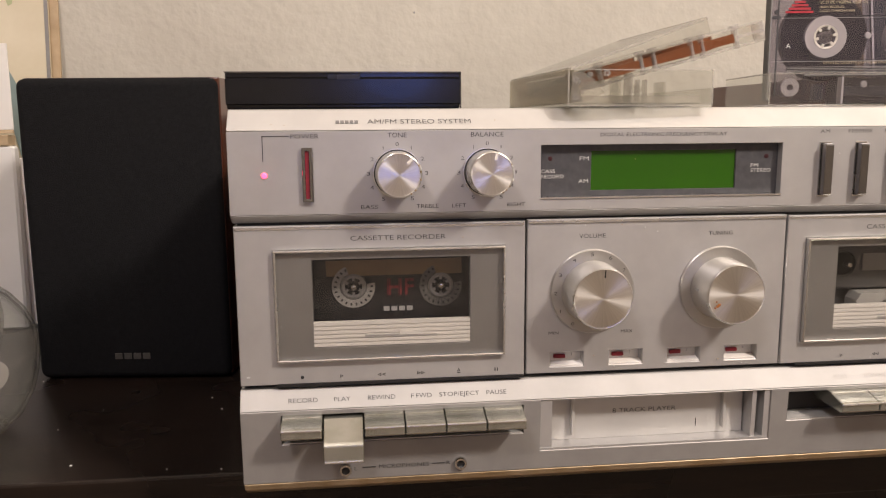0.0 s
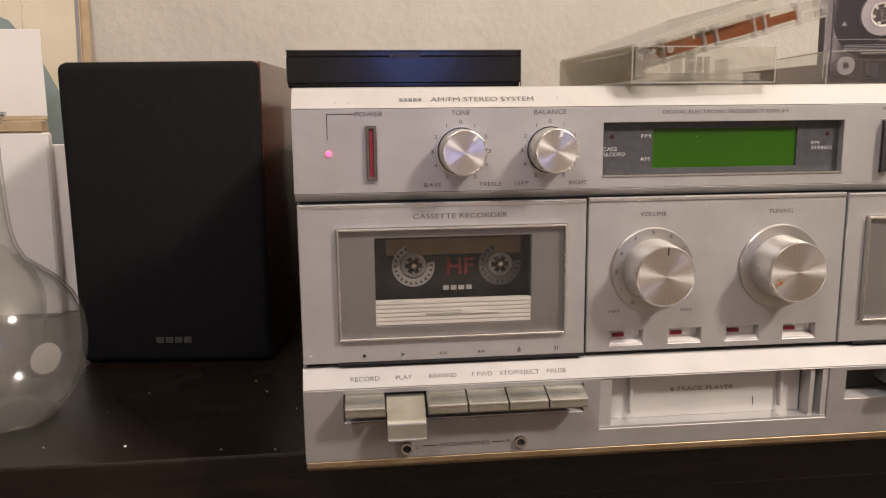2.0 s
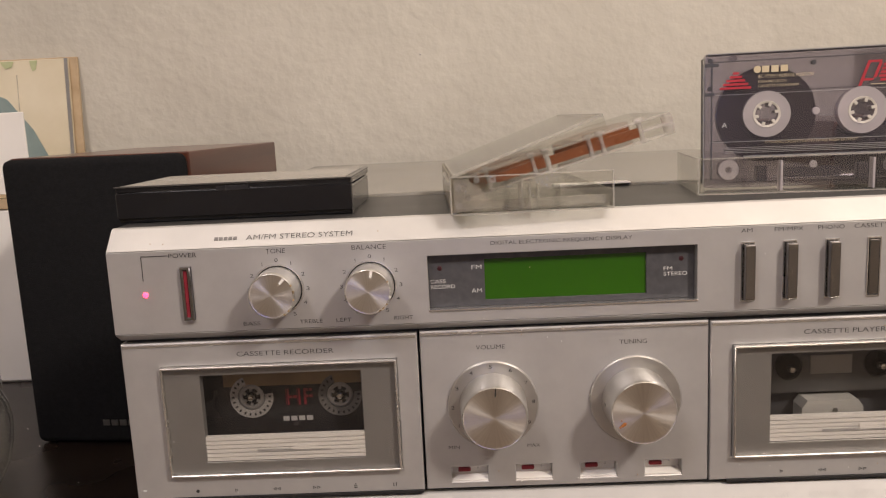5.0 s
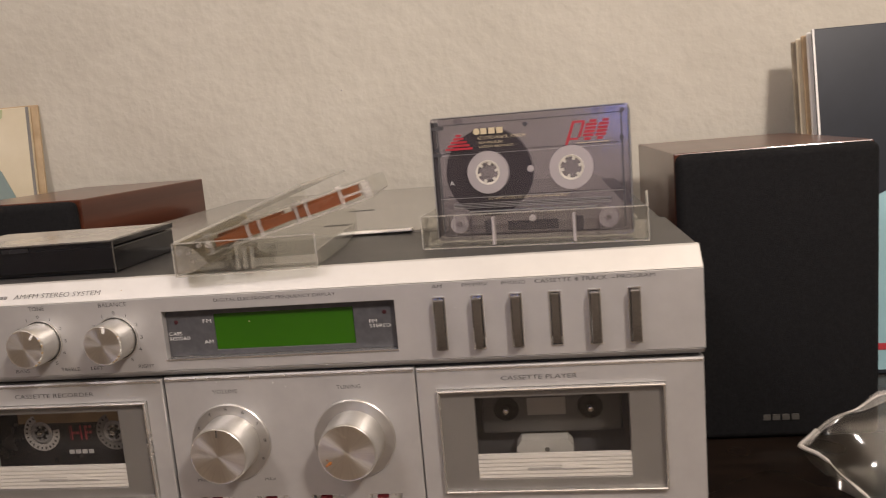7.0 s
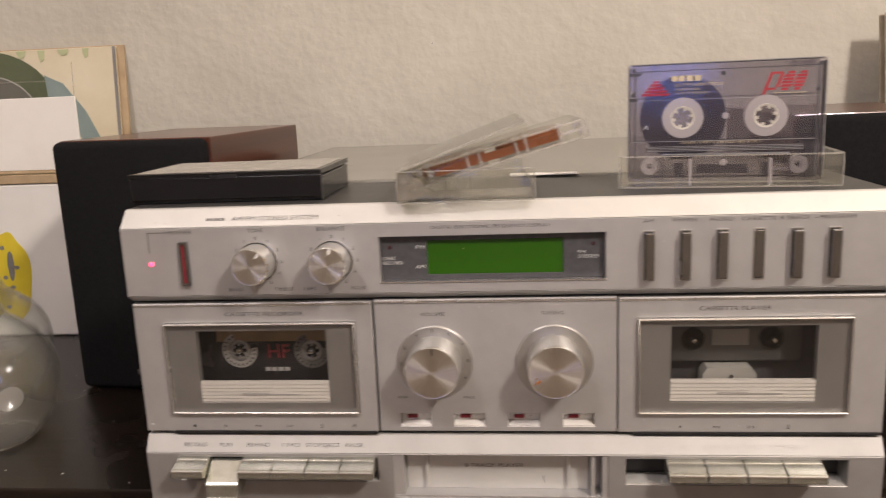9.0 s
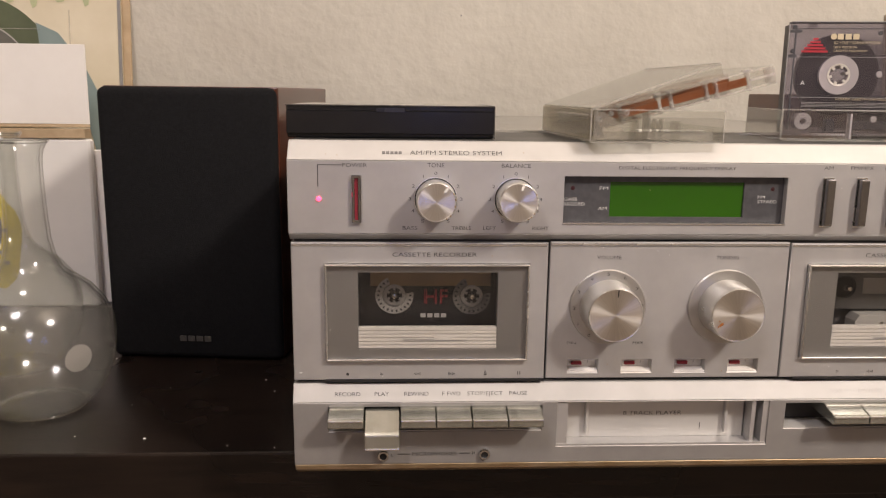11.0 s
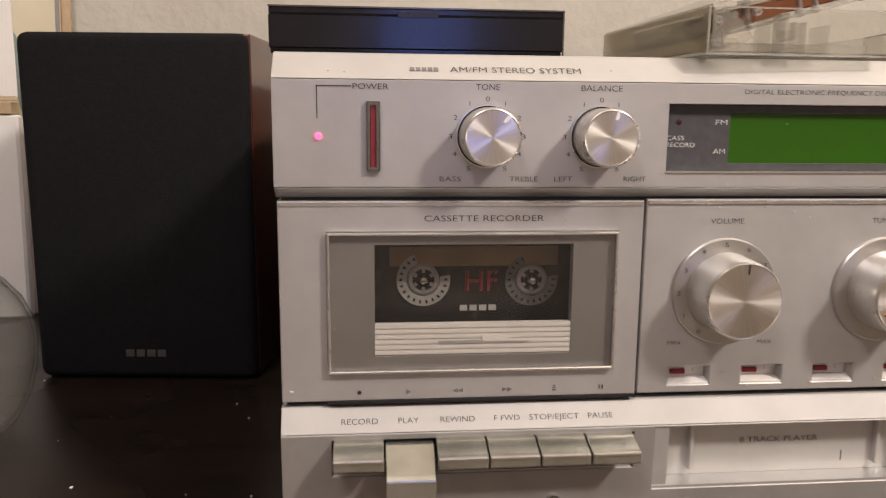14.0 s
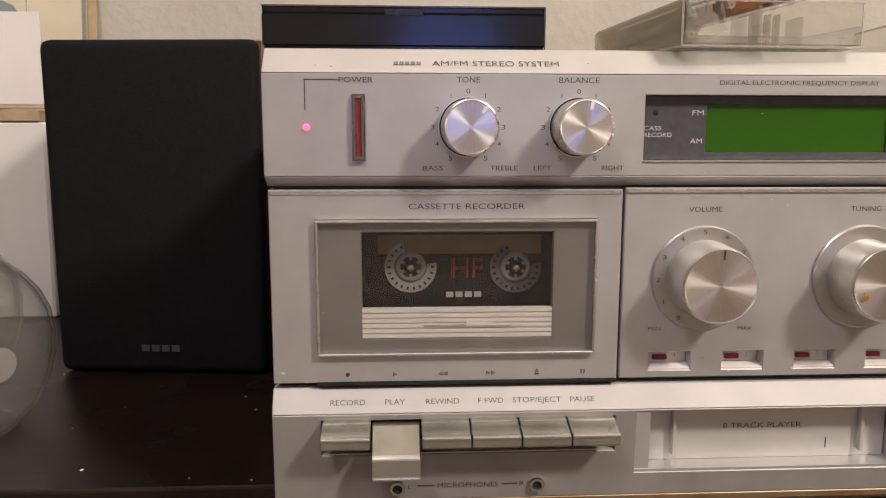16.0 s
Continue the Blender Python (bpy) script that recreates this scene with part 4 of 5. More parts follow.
# ---- black cassette case on top ----
case = thing("cassette_case", "closed black cassette case lying on the stereo", "cassette case", pose(0.0035, 0.0205, 0.1865, 0, 0, 0.3))
part("case_base", box(0, 0.1095, 0.0012, 0.0690, 0, 0.0135, 0.0008, 2), M_CASE, case)
part("case_lid", merge(box(-0.0002, 0.1097, 0.0, 0.0700, 0.0140, 0.0170, 0.0007, 2), box(-0.0003, 0.1098, -0.0002, 0.0012, 0.0020, 0.0141, 0.0004)), M_CASE, case)
# The insert's pale colour carries the cream reflection on the case top.
part("case_insert", box(0.003, 0.1065, 0.003, 0.067, 0.01705, 0.0172), M_INSERT, case, "glossy insert coloured with a cream reflection")
# Thin pale lines along the front and right edges.
part("case_edge", merge(box(-0.0004, 0.1099, -0.0005, 0.0003, 0.0166, 0.0172), box(0.1094, 0.1100, -0.0004, 0.0003, 0.0, 0.0166), box(0.1094, 0.1099, 0.0003, 0.0700, 0.0166, 0.0172)), M_EDGESMOKE, case, "thin pale translucent edge")
part("case_notch", box(0.0470, 0.0620, -0.0006, 0.0004, 0.0136, 0.0158), M_SHELL, case)

# ---- open clear case with a clear cassette ----
oc = thing("open_cassette_case", "open clear plastic cassette case overhanging the stereo front", "cassette case", pose(0.1590, -0.0050, 0.1867, 0, 0, 3.0))
W, D, HH, T = 0.0700, 0.1090, 0.0165, 0.0012
part("tray_floor", box(0, W, 0, D, 0, T), M_CLEAR, oc)
part("front_wall", box(0, W, 0, T, T, HH, 0.0003), M_CLEAR, oc)
part("back_wall", box(0, W, D - T, D, T, HH), M_CLEAR, oc)
part("side_wall", box(W - T, W, T, D - T, T, 0.008), M_CLEAR, oc)
part("case_spine", box(0, T * 1.3, T, D - T, T, HH, 0.0004), M_SPINE, oc, "clear spine wall tinted olive")
part("case_edge", merge(box(-0.0002, W + 0.0002, -0.0003, 0.0002, -0.0001, 0.0006), box(-0.0002, W + 0.0002, -0.0003, 0.0002, HH - 0.0005, HH + 0.0001), box(-0.0003, 0.0004, -0.0003, 0.0002, 0.0006, HH), box(W - 0.0004, W + 0.0003, -0.0003, 0.0002, 0.0006, HH)), M_RIMPL, oc)
part("peg", merge(box(0.0240, 0.0252, T, 0.012, T, 0.0135), box(0.0460, 0.0472, T, 0.012, T, 0.011)), M_CLEAR, oc)
part("hub_stop", lathe([(0.0, 0.0), (0.0018, 0.0), (0.0018, 0.009), (0.0, 0.009)], (0.036, 0.006, 0.008), "y", 16), M_CLEAR, oc)
# Milky patch added to paint the bright refraction in the front corner.
part("gusset", flat([(0.0012, -0.0005, 0.0010), (0.0090, -0.0005, 0.0020), (0.0170, -0.0005, 0.0060), (0.0120, -0.0005, 0.0120), (0.0070, -0.0005, 0.0150), (0.0012, -0.0005, 0.0155)], 0.0004), M_REFRACTION, oc, "milky patch painted for the corner's bright refraction")
part("stiffener", merge(box(0.0300, 0.0312, T, 0.0100, T, 0.0150, 0.0003), box(0.0338, 0.0346, T, 0.0060, T, 0.0120, 0.0002), box(0.0374, 0.0382, T, 0.0060, T, 0.0120, 0.0002), box(0.0012, 0.0688, 0.0100, 0.0108, T, 0.0050)), M_RIMPL, oc)
lid = part("case_lid", merge(box(0.0005, 0.0690, 0.0006, D - 0.0006, 0, 0.0012, 0.0003), box(0.0005, 0.0690, 0.0006, 0.0018, -0.0060, 0.0)), M_CLEAR, oc, "clear lid tilted open")
lid.matrix_basis = pose(0.001, 0, 0.0160, 0, -19.5, 0)
part("lid_spine", merge(box(0.0005, 0.0017, 0.0018, D - 0.0018, -0.0150, -0.0001), box(0.0018, 0.0130, 0.0018, D - 0.0018, -0.0100, -0.0090)), M_SPINE, lid, "clear lid spine tinted olive")
part("lid_edge", merge(box(0.0005, 0.0690, 0.0002, 0.0008, 0.0, 0.0013), box(0.0684, 0.0692, 0.0006, D - 0.0006, -0.0001, 0.0013), box(0.0003, 0.0010, 0.0006, D - 0.0006, -0.0001, 0.0013)), M_RIMPL, lid)
for hx, hz in ((0.0032, 0.0118), (0.0032, 0.0040), (0.0180, 0.0148)):
    part("hinge_pin", lathe([(0.0006, -0.0008), (0.0014, -0.0008), (0.0014, 0.0014), (0.0006, 0.0014)], (hx, 0, hz), "y", 16), M_POST, oc, "", True)

ct = thing("clear_cassette", "transparent cassette with brown tape wedged in the open case", "cassette", pose(0.1605, -0.0010, 0.1920, 0, -14.8, 4.0))
part("shell", box(0, 0.1004, 0, 0.0638, 0, 0.0090, 0.0008), M_CLEAR, ct)
part("rim", merge(box(0.0, 0.1004, -0.0003, 0.0012, 0.0082, 0.0093, 0.0003), box(0.0, 0.1004, -0.0003, 0.0012, -0.0003, 0.0008, 0.0003)), M_RIMPL, ct)
for t0, t1 in ((0.0200, 0.0365), (0.0385, 0.0425), (0.0450, 0.0620), (0.0640, 0.0675), (0.0690, 0.0850)):
    part("tape", box(t0, t1, 0.0006, 0.0014, 0.0025, 0.0066), M_TAPE, ct, "brown magnetic tape")
for b0 in (0.0160, 0.0366, 0.0430, 0.0622, 0.0676, 0.0852):
    part("post", merge(box(b0, b0 + 0.0016, -0.0004, 0.0030, -0.0006, 0.0098, 0.0003), box(b0 - 0.001, b0 + 0.0030, -0.0002, 0.0036, 0.0086, 0.0104, 0.0004)), M_POST, ct)
part("end_block", merge(box(0.0870, 0.1002, -0.0004, 0.0020, 0.0040, 0.0052), box(0.0965, 0.1008, -0.0006, 0.0050, 0.0005, 0.0085, 0.0009)), M_POST, ct)
for px, pz in ((0.0055, 0.0045), (0.0118, 0.0062), (0.0060, 0.0)):
    part("screw", lathe([(0.0, -0.0008), (0.0012, -0.0006), (0.0014, 0.0010)], (px, 0, pz), "y", 14), M_HUBCLEAR, ct, "", True)
for rx in (0.029, 0.0715):
    part("reel", lathe([(0.0045, -0.0032), (0.0185, -0.0032), (0.0185, 0.0032), (0.0045, 0.0032), (0.0045, -0.0032)], (rx, 0.034, 0.0045), "z", 40), M_TAPE, ct, "wound brown tape", True)

# slip of card behind it
slip = tagged(part("card_slip", box(0.2150, 0.2580, 0.1000, 0.1080, 0.1876, 0.1886, 0.0002), M_PAPER), "narrow white card slip lying on the stereo top", "card")

# ---- smoky cassette standing in a clear case ----
TM = pose(0.2815, 0.0465, 0.1884, -1.0, 0, -8.6)
td = thing("cassette", "smoky grey transparent cassette standing upright in a clear case", "cassette", TM)
part("shell", slab(0, 0.1004, 0, 0.0012, 0, 0.0638, 0.0022), M_SMOKE, td)
part("edge_wall", merge(box(0, 0.0010, 0.0012, 0.0075, 0.002, 0.0618), box(0.0994, 0.1004, 0.0012, 0.0075, 0.002, 0.0618), box(0.0022, 0.0982, 0.0012, 0.0075, 0.0630, 0.0638)), M_DARK, td)
part("bevel_line", merge(box(0.002, 0.0984, -0.0003, 0.0002, 0.0633, 0.0638), box(0.0, 0.0005, -0.0003, 0.0002, 0.002, 0.0616), box(0.0999, 0.1004, -0.0003, 0.0002, 0.002, 0.0616), box(0.003, 0.097, -0.0003, 0.0001, 0.0218, 0.0221), box(0.003, 0.097, -0.0003, 0.0001, 0.0442, 0.0444)), M_FRAME, td)
part("inner_frame", merge(box(0.0035, 0.0042, -0.0004, 0.0001, 0.004, 0.0600), box(0.0962, 0.0969, -0.0004, 0.0001, 0.004, 0.0600), box(0.0042, 0.0962, -0.0004, 0.0001, 0.0596, 0.0600), box(0.0008, 0.0070, -0.0003, 0.0010, 0.0576, 0.0592), box(0.0008, 0.0052, -0.0003, 0.0010, 0.0440, 0.0456)), M_DISPLAY, td)
part("trapezoid", merge(box(0.018, 0.0195, -0.0014, -0.0002, 0.0, 0.0155), box(0.0825, 0.084, -0.0014, -0.0002, 0.0, 0.0155), box(0.0195, 0.0825, -0.0014, -0.0002, 0.0135, 0.0155)), M_SMOKE, td)
part("trapezoid_line", merge(box(0.0185, 0.0835, -0.0017, -0.0014, 0.0145, 0.0152), *[box(0.010, 0.0902, -0.0004, -0.0001, 0.0165 + 0.0008 * k, 0.0168 + 0.0008 * k) for k in range(4)]), M_FRAME, td)
HX0, HX1, HZ = 0.0290, 0.0714, 0.0345
part("tape_pack", lathe([(0.0098, 0.0022), (0.0226, 0.0022), (0.0226, 0.0066), (0.0098, 0.0066), (0.0098, 0.0022)], (HX0, 0, HZ), "y", 64), M_PACK, td, "dark full tape pack", True)
for hx in (HX0, HX1):
    h = part("hub", lathe([(0.0056, 0.0012), (0.0108, 0.0012), (0.0110, 0.0024), (0.0110, 0.0066), (0.0056, 0.0066), (0.0056, 0.0012)], (hx, -0.0016, HZ), "y", 40), M_HUBCLEAR, td, "milky clear reel hub", True)
    part("hub_rim", lathe([(0.0052, -0.0003), (0.0062, -0.0006), (0.0066, 0.0004)], (hx, 0, HZ), "y", 32), M_HUB, h, "", True)
    teeth = []
    for k in range(6):
        b = box(-0.0007, 0.0007, -0.0006, 0.007, 0.0038, 0.0056)
        b.transform(Matrix.Translation((hx, 0, HZ)) @ Matrix.Rotation(k * math.pi / 3 + 0.3, 4, "Y"))
        teeth.append(b)
    part("hub_teeth", merge(*teeth), M_HUB, h)
for k in range(5):
    zz, xx = 0.0468 + 0.0017 * k, 0.0075 + 0.0015 * k
    part("red_stripe", box(xx, 0.0218 - 0.0014 * k, -0.0004, -0.0001, zz, zz + 0.0011), M_HFRED, td)
bars(0.0325, 0.0555, -0.0002, 0.0125, 0.0030, 3, M_GOLD, td)
part("print_dot", lathe([(0, -0.0003), (0.0017, -0.0003)], (0.0245, 0, 0.0555), "y", 14), M_GOLD, td)
words("IEC I/TYPE I NORMAL POSITION", 0.0372, 0.0522, -0.0003, 0.0016, 0.0245, M_GOLD, td)
words("HIGH PRECISION", 0.0312, 0.0498, -0.0003, 0.0012, 0.0125, M_GOLD, td)
words("CASSETTE MECHANISM", 0.0340, 0.0478, -0.0003, 0.0012, 0.0180, M_GOLD, td)
words("DYNAMIC CASSETTE-LOW NOISE HIGH OUTPUT", 0.0490, 0.0212, -0.0004, 0.0012, 0.0410, M_GOLD, td)
words("A", 0.0098, 0.0300, -0.0003, 0.0024, 0.0024, M_WHITE_INK, td)


def leaning(x0, x1, z0, z1):
    """A red stroke that leans forward by a third of its height."""
    return flat([(x0 + (z0 - 0.0455) * 0.36, -0.0005, z0), (x1 + (z0 - 0.0455) * 0.36, -0.0005, z0), (x1 + (z1 - 0.0455) * 0.36, -0.0005, z1), (x0 + (z1 - 0.0455) * 0.36, -0.0005, z1)], 0.0002)


part("red_mark", merge(leaning(0.0690, 0.0703, 0.0455, 0.0570), leaning(0.0703, 0.0750, 0.0560, 0.0570), leaning(0.0742, 0.0755, 0.0490, 0.0560), leaning(0.0700, 0.0745, 0.0478, 0.0488)), M_HFRED, td, "bold leaning red mark")
for k in range(6):
    zz = 0.0474 + 0.0017 * k
    for x0, x1 in ((0.0764, 0.0816), (0.0826, 0.0874)):
        part("red_stripe", leaning(x0 + (0.0012 if k in (0, 5) else 0), x1 - (0.0008 if k in (0, 5) else 0), zz, zz + 0.0012), M_HFRED, td)
part("gold_line", box(0.0745, 0.0905, -0.0004, -0.0001, 0.0460, 0.0463), M_GOLD, td)
for sx, sz in ((0.0032, 0.0606), (0.0972, 0.0606), (0.0495, 0.0575), (0.0965, 0.0475), (0.003, 0.0475)):
    part("screw", lathe([(0.0, -0.0004), (0.0011, -0.0004), (0.0012, -0.0001), (0.0012, 0.0006)], (sx, 0, sz), "y", 14), M_DISPLAY, td, "", True)
part("back_shell", slab(0.0012, 0.0992, 0.0074, 0.0080, 0.001, 0.0628, 0.0022), M_SMOKE, td)
part("liner_edge", merge(box(0.0052, 0.0950, 0.0013, 0.0017, 0.0223, 0.0227), box(0.0052, 0.0950, 0.0013, 0.0017, 0.0452, 0.0456), box(0.0100, 0.0904, 0.0013, 0.0018, 0.0176, 0.0184)), M_DARK, td, "dark edge of the inner liner")
part("head_shield", merge(box(0.0370, 0.0634, 0.0020, 0.0030, 0.0040, 0.0090, 0.0004), box(0.0250, 0.0300, 0.0015, 0.0060, 0.0020, 0.0100, 0.0006), box(0.0704, 0.0754, 0.0015, 0.0060, 0.0020, 0.0100, 0.0006)), M_DISPLAY, td, "dark shield and posts behind the shell")
part("tape_run", box(0.0120, 0.0884, 0.0030, 0.0060, 0.0020, 0.0026), M_PACK, td)
for wx, wz in ((0.0510, 0.0350), (0.0505, 0.0100)):
    part("weld_spot", lathe([(0.0, -0.0004), (0.0016, -0.0003), (0.0019, 0.0004)], (wx, 0, wz), "y", 16), M_HUBCLEAR, td, "", True)
part("corner_block", merge(box(0.0125, 0.0155, 0.001, 0.0075, 0.0600, 0.0626), box(0.083, 0.086, 0.001, 0.0075, 0.0590, 0.0626), box(0.0885, 0.0945, 0.001, 0.0075, 0.0590, 0.0626)), M_SMOKE, td)
for sx in (0.0120, 0.0884):
    part("guide_roller", lathe([(0.0016, -0.001), (0.0048, -0.001), (0.0048, 0.006), (0.0016, 0.006)], (sx, 0.001, 0.0085), "y", 24), M_HUBCLEAR, td, "", True)

tc = thing("cassette_case", "open clear plastic cassette case holding an upright cassette", "cassette case", pose(0.2752, 0.0325, 0.1866, 0, 0, -7.0))
part("tray_floor", box(0, 0.1120, 0, 0.0660, 0, 0.0012), M_CLEAR, tc)
part("front_wall", box(0, 0.1120, 0, 0.0012, 0.0012, 0.0170, 0.0003), M_CLEAR, tc)
part("side_wall", box(0, 0.0012, 0.0012, 0.0660, 0.0012, 0.0170), M_CLEAR, tc)
part("side_wall", box(0.1108, 0.1120, 0.0012, 0.0660, 0.0012, 0.0170, 0.0003), M_CLEAR, tc)
part("case_edge", merge(box(-0.0002, 0.1122, -0.0003, 0.0003, 0.0166, 0.0172), box(-0.0002, 0.1122, -0.0003, 0.0003, -0.0001, 0.0006), box(-0.0003, 0.0004, -0.0003, 0.0003, 0.0006, 0.0166), box(0.1116, 0.1123, -0.0003, 0.0003, 0.0006, 0.0166), box(0.1116, 0.1122, 0.0003, 0.066, 0.0166, 0.0172), box(-0.0002, 0.0004, 0.0003, 0.066, 0.0166, 0.0172)), M_RIMPL, tc)
part("rib", box(0.0365, 0.0375, -0.0008, 0.004, 0.0012, 0.0150), M_HUBCLEAR, tc)
part("rib", box(0.0765, 0.0775, -0.0008, 0.004, 0.0012, 0.0150), M_HUBCLEAR, tc)


# ---- flasks ----
def flask(label, x, y, spot):
    fl = thing("glass_flask", label, "flask", pose(x, y, TZ), "glass flasks")
    prof = [(0.0, 0.0030), (0.020, 0.0024), (0.030, 0.0030), (0.0390, 0.0110), (0.0460, 0.0240), (0.0500, 0.0390), (0.0510, 0.0520), (0.0495, 0.0640), (0.0450, 0.0750), (0.0375, 0.0850), (0.0285, 0.0925), (0.0205, 0.0990), (0.0165, 0.1075), (0.0143, 0.1190), (0.0133, 0.1360), (0.0128, 0.1580), (0.0130, 0.1720), (0.0140, 0.1780), (0.0162, 0.1820), (0.0178, 0.1838), (0.0174, 0.1852), (0.0158, 0.1846)]
    bm = lathe([(r, -z) for r, z in prof], (0, 0, 0), "z", 64)
    if min(v.co.z for v in bm.verts) < -0.05:
        bm.transform(Matrix.Rotation(math.pi, 4, "X"))
    glass = part("bulb_and_neck", bm, M_FLASK, fl, "", True)
    wall = glass.modifiers.new("wall", "SOLIDIFY")
    wall.thickness, wall.offset = 0.0018, -1
    glass.visible_shadow = False
    part("foot_ring", lathe([(0.028 + 0.0010 * math.cos(a * math.pi / 6), 0.0022 + 0.0012 * math.sin(a * math.pi / 6)) for a in range(13)], (0, 0, 0), "y", 48), M_HAZE, fl, "", True).matrix_basis = pose(0, 0, 0, 90)
    if spot:
        b = lathe([(0, -0.0001), (0.0092, -0.0001)], (0, -0.0506, 0), "y", 28)
        for v in b.verts:
            v.co.y = -math.sqrt(max(0, 0.0516 ** 2 - v.co.x ** 2 - v.co.z ** 2))
        b.transform(Matrix.Translation((0, 0, 0.0500)) @ Matrix.Rotation(radians(52), 4, "Z") @ Matrix.Rotation(radians(4), 4, "X"))
        part("frosted_spot", b, M_SPOT, fl, "round frosted writing spot")
    return fl


flask("clear round glass flask with a tall neck and white spot", -0.1850, 0.1270, True)
flask("clear round glass flask standing behind another", -0.2400, 0.2080, False)

# ---- records and cards at the wall, by the flasks ----
al = thing("record_album", "beige record album with an olive picture, leaning on the wall", "record album", pose(-0.5480, 0.4485, TZ, -5.2, 0, 0))
part("sleeve", box(0, 0.315, 0, 0.004, 0, 0.3150, 0.0006), M_BEIGE, al)
AX, AZ = 0.159, 0.2225


def ring_print(r0, r1, a0, a1, depth):
    """A flat curved band on the album's face."""
    turns = [radians(a0 + (a1 - a0) * k / 24) for k in range(25)]
    return flat([(AX + r1 * math.cos(a), depth, AZ + r1 * math.sin(a)) for a in turns] + [(AX + r0 * math.cos(a), depth, AZ + r0 * math.sin(a)) for a in reversed(turns)], 0.0003)


part("dark_print", ring_print(0.002, 0.0640, 20, 178, -0.0006), M_GREYGREEN, al)
part("olive_print", ring_print(0.0650, 0.0925, 24, 178, -0.0008), M_OLIVE, al, "broad olive curve")
part("pale_curve", ring_print(0.0640, 0.0654, 5, 178, -0.0010), M_SILVERPRINT, al)
part("teal_print", flat([(0.228, -0.0011, 0.286), (0.250, -0.0011, 0.276), (0.275, -0.0011, 0.244), (0.295, -0.0011, 0.204), (0.305, -0.0011, 0.150), (0.286, -0.0011, 0.150), (0.273, -0.0011, 0.204), (0.251, -0.0011, 0.243), (0.231, -0.0011, 0.262)], 0.0003), M_TEAL, al, "pale blue-grey band")
for lx, lw, lh in ((0.196, 0.012, 0.007), (0.222, 0.009, 0.011), (0.246, 0.014, 0.006), (0.276, 0.008, 0.009)):
    part("leaf_print", flat([(lx, -0.0009, 0.3140), (lx + lw, -0.0009, 0.3140), (lx + lw * 0.8, -0.0009, 0.3140 - lh), (lx + lw * 0.35, -0.0009, 0.3140 - lh * 1.2), (lx + lw * 0.1, -0.0009, 0.3140 - lh * 0.6)], 0.0003), M_LEAF, al)
# One level and one upright pale streak.
part("plastic_crease", merge(box(0.10, 0.232, -0.0015, -0.0012, 0.2790, 0.2796), box(0.262, 0.2628, -0.0015, -0.0012, 0.20, 0.300)), M_RIMPL, al, "thin pale streaks on the cover")
part("edge_band", box(0.3118, 0.3152, -0.0007, 0.0, 0, 0.3150), M_FRAME, al)
al2 = thing("record_album", "brown-edged record album leaning on the wall", "record album", pose(-0.5420, 0.4532, TZ, -5.2, 0, 0))
part("sleeve", box(0, 0.317, 0, 0.0035, 0, 0.3165, 0.0006), M_TAN, al2)
wc = thing("white_card", "plain white card standing on a tan ledge", "card", pose(-0.46, 0.3990, 0.1725, -0.8, 0, 0))
part("card_face", box(0, 0.2160, 0, 0.0020, 0.0032, 0.0795, 0.0004), M_PAPER, wc)
part("fold", prism([(-0.0010, 0.0), (-0.0002, 0.0030), (0.0020, 0.0030), (0.0020, 0.0)], 0, 0.2160, 0.0003), M_TAN, wc, "tan folded lower edge")
ws = thing("record_sleeve", "white record sleeve with a round yellow and red print", "record sleeve", pose(-0.552, 0.3900, TZ, -2.0, 0, 0))
part("sleeve", box(0, 0.3080, 0, 0.012, 0, 0.1690, 0.002), M_SLEEVE, ws)
part("ledge", box(0, 0.3040, -0.001, 0.0155, 0.1694, 0.1788, 0.0005), M_TAN, ws, "tan cardboard top edge")


def blot(x, z, a, b, y, seed):
    """A flat printed patch with a wavering edge."""
    pts = []
    for k in range(36):
        t = 2 * math.pi * k / 36
        w = 1 + 0.14 * noise.noise((math.cos(t) * 1.6, math.sin(t) * 1.6, seed))
        pts.append((x + a * w * math.cos(t), y, z + b * w * math.sin(t)))
    return flat(pts, 0.0003)


part("dark_print", blot(0.172, 0.083, 0.040, 0.034, -0.0006, 1.0), M_GREYINK, ws)
part("yellow_print", blot(0.214, 0.067, 0.022, 0.048, -0.0009, 2.0), M_YELLOW, ws)
part("yellow_print", blot(0.176, 0.042, 0.036, 0.018, -0.0009, 3.0), M_YELLOW, ws)
part("red_print", blot(0.180, 0.078, 0.016, 0.022, -0.0013, 4.0), M_SCARLET, ws)
part("dark_print", blot(0.183, 0.079, 0.008, 0.013, -0.0017, 5.0), M_INK, ws)
part("dark_print", blot(0.214, 0.080, 0.004, 0.016, -0.0013, 6.0), M_GREYINK, ws)
for k in range(7):
    part("dark_print", blot(0.206 + 0.012 * ((k * 5) % 3) * 0.6, 0.034 + 0.011 * k, 0.0028, 0.0022, -0.0013, 7.0 + k), M_GREYINK, ws)
ws2 = tagged(part("record_sleeve", box(-0.556, -0.2280, 0.4060, 0.4110, TZ, 0.150, 0.001), M_PAPER), "plain white paper sleeve behind a white sleeve", "record sleeve")

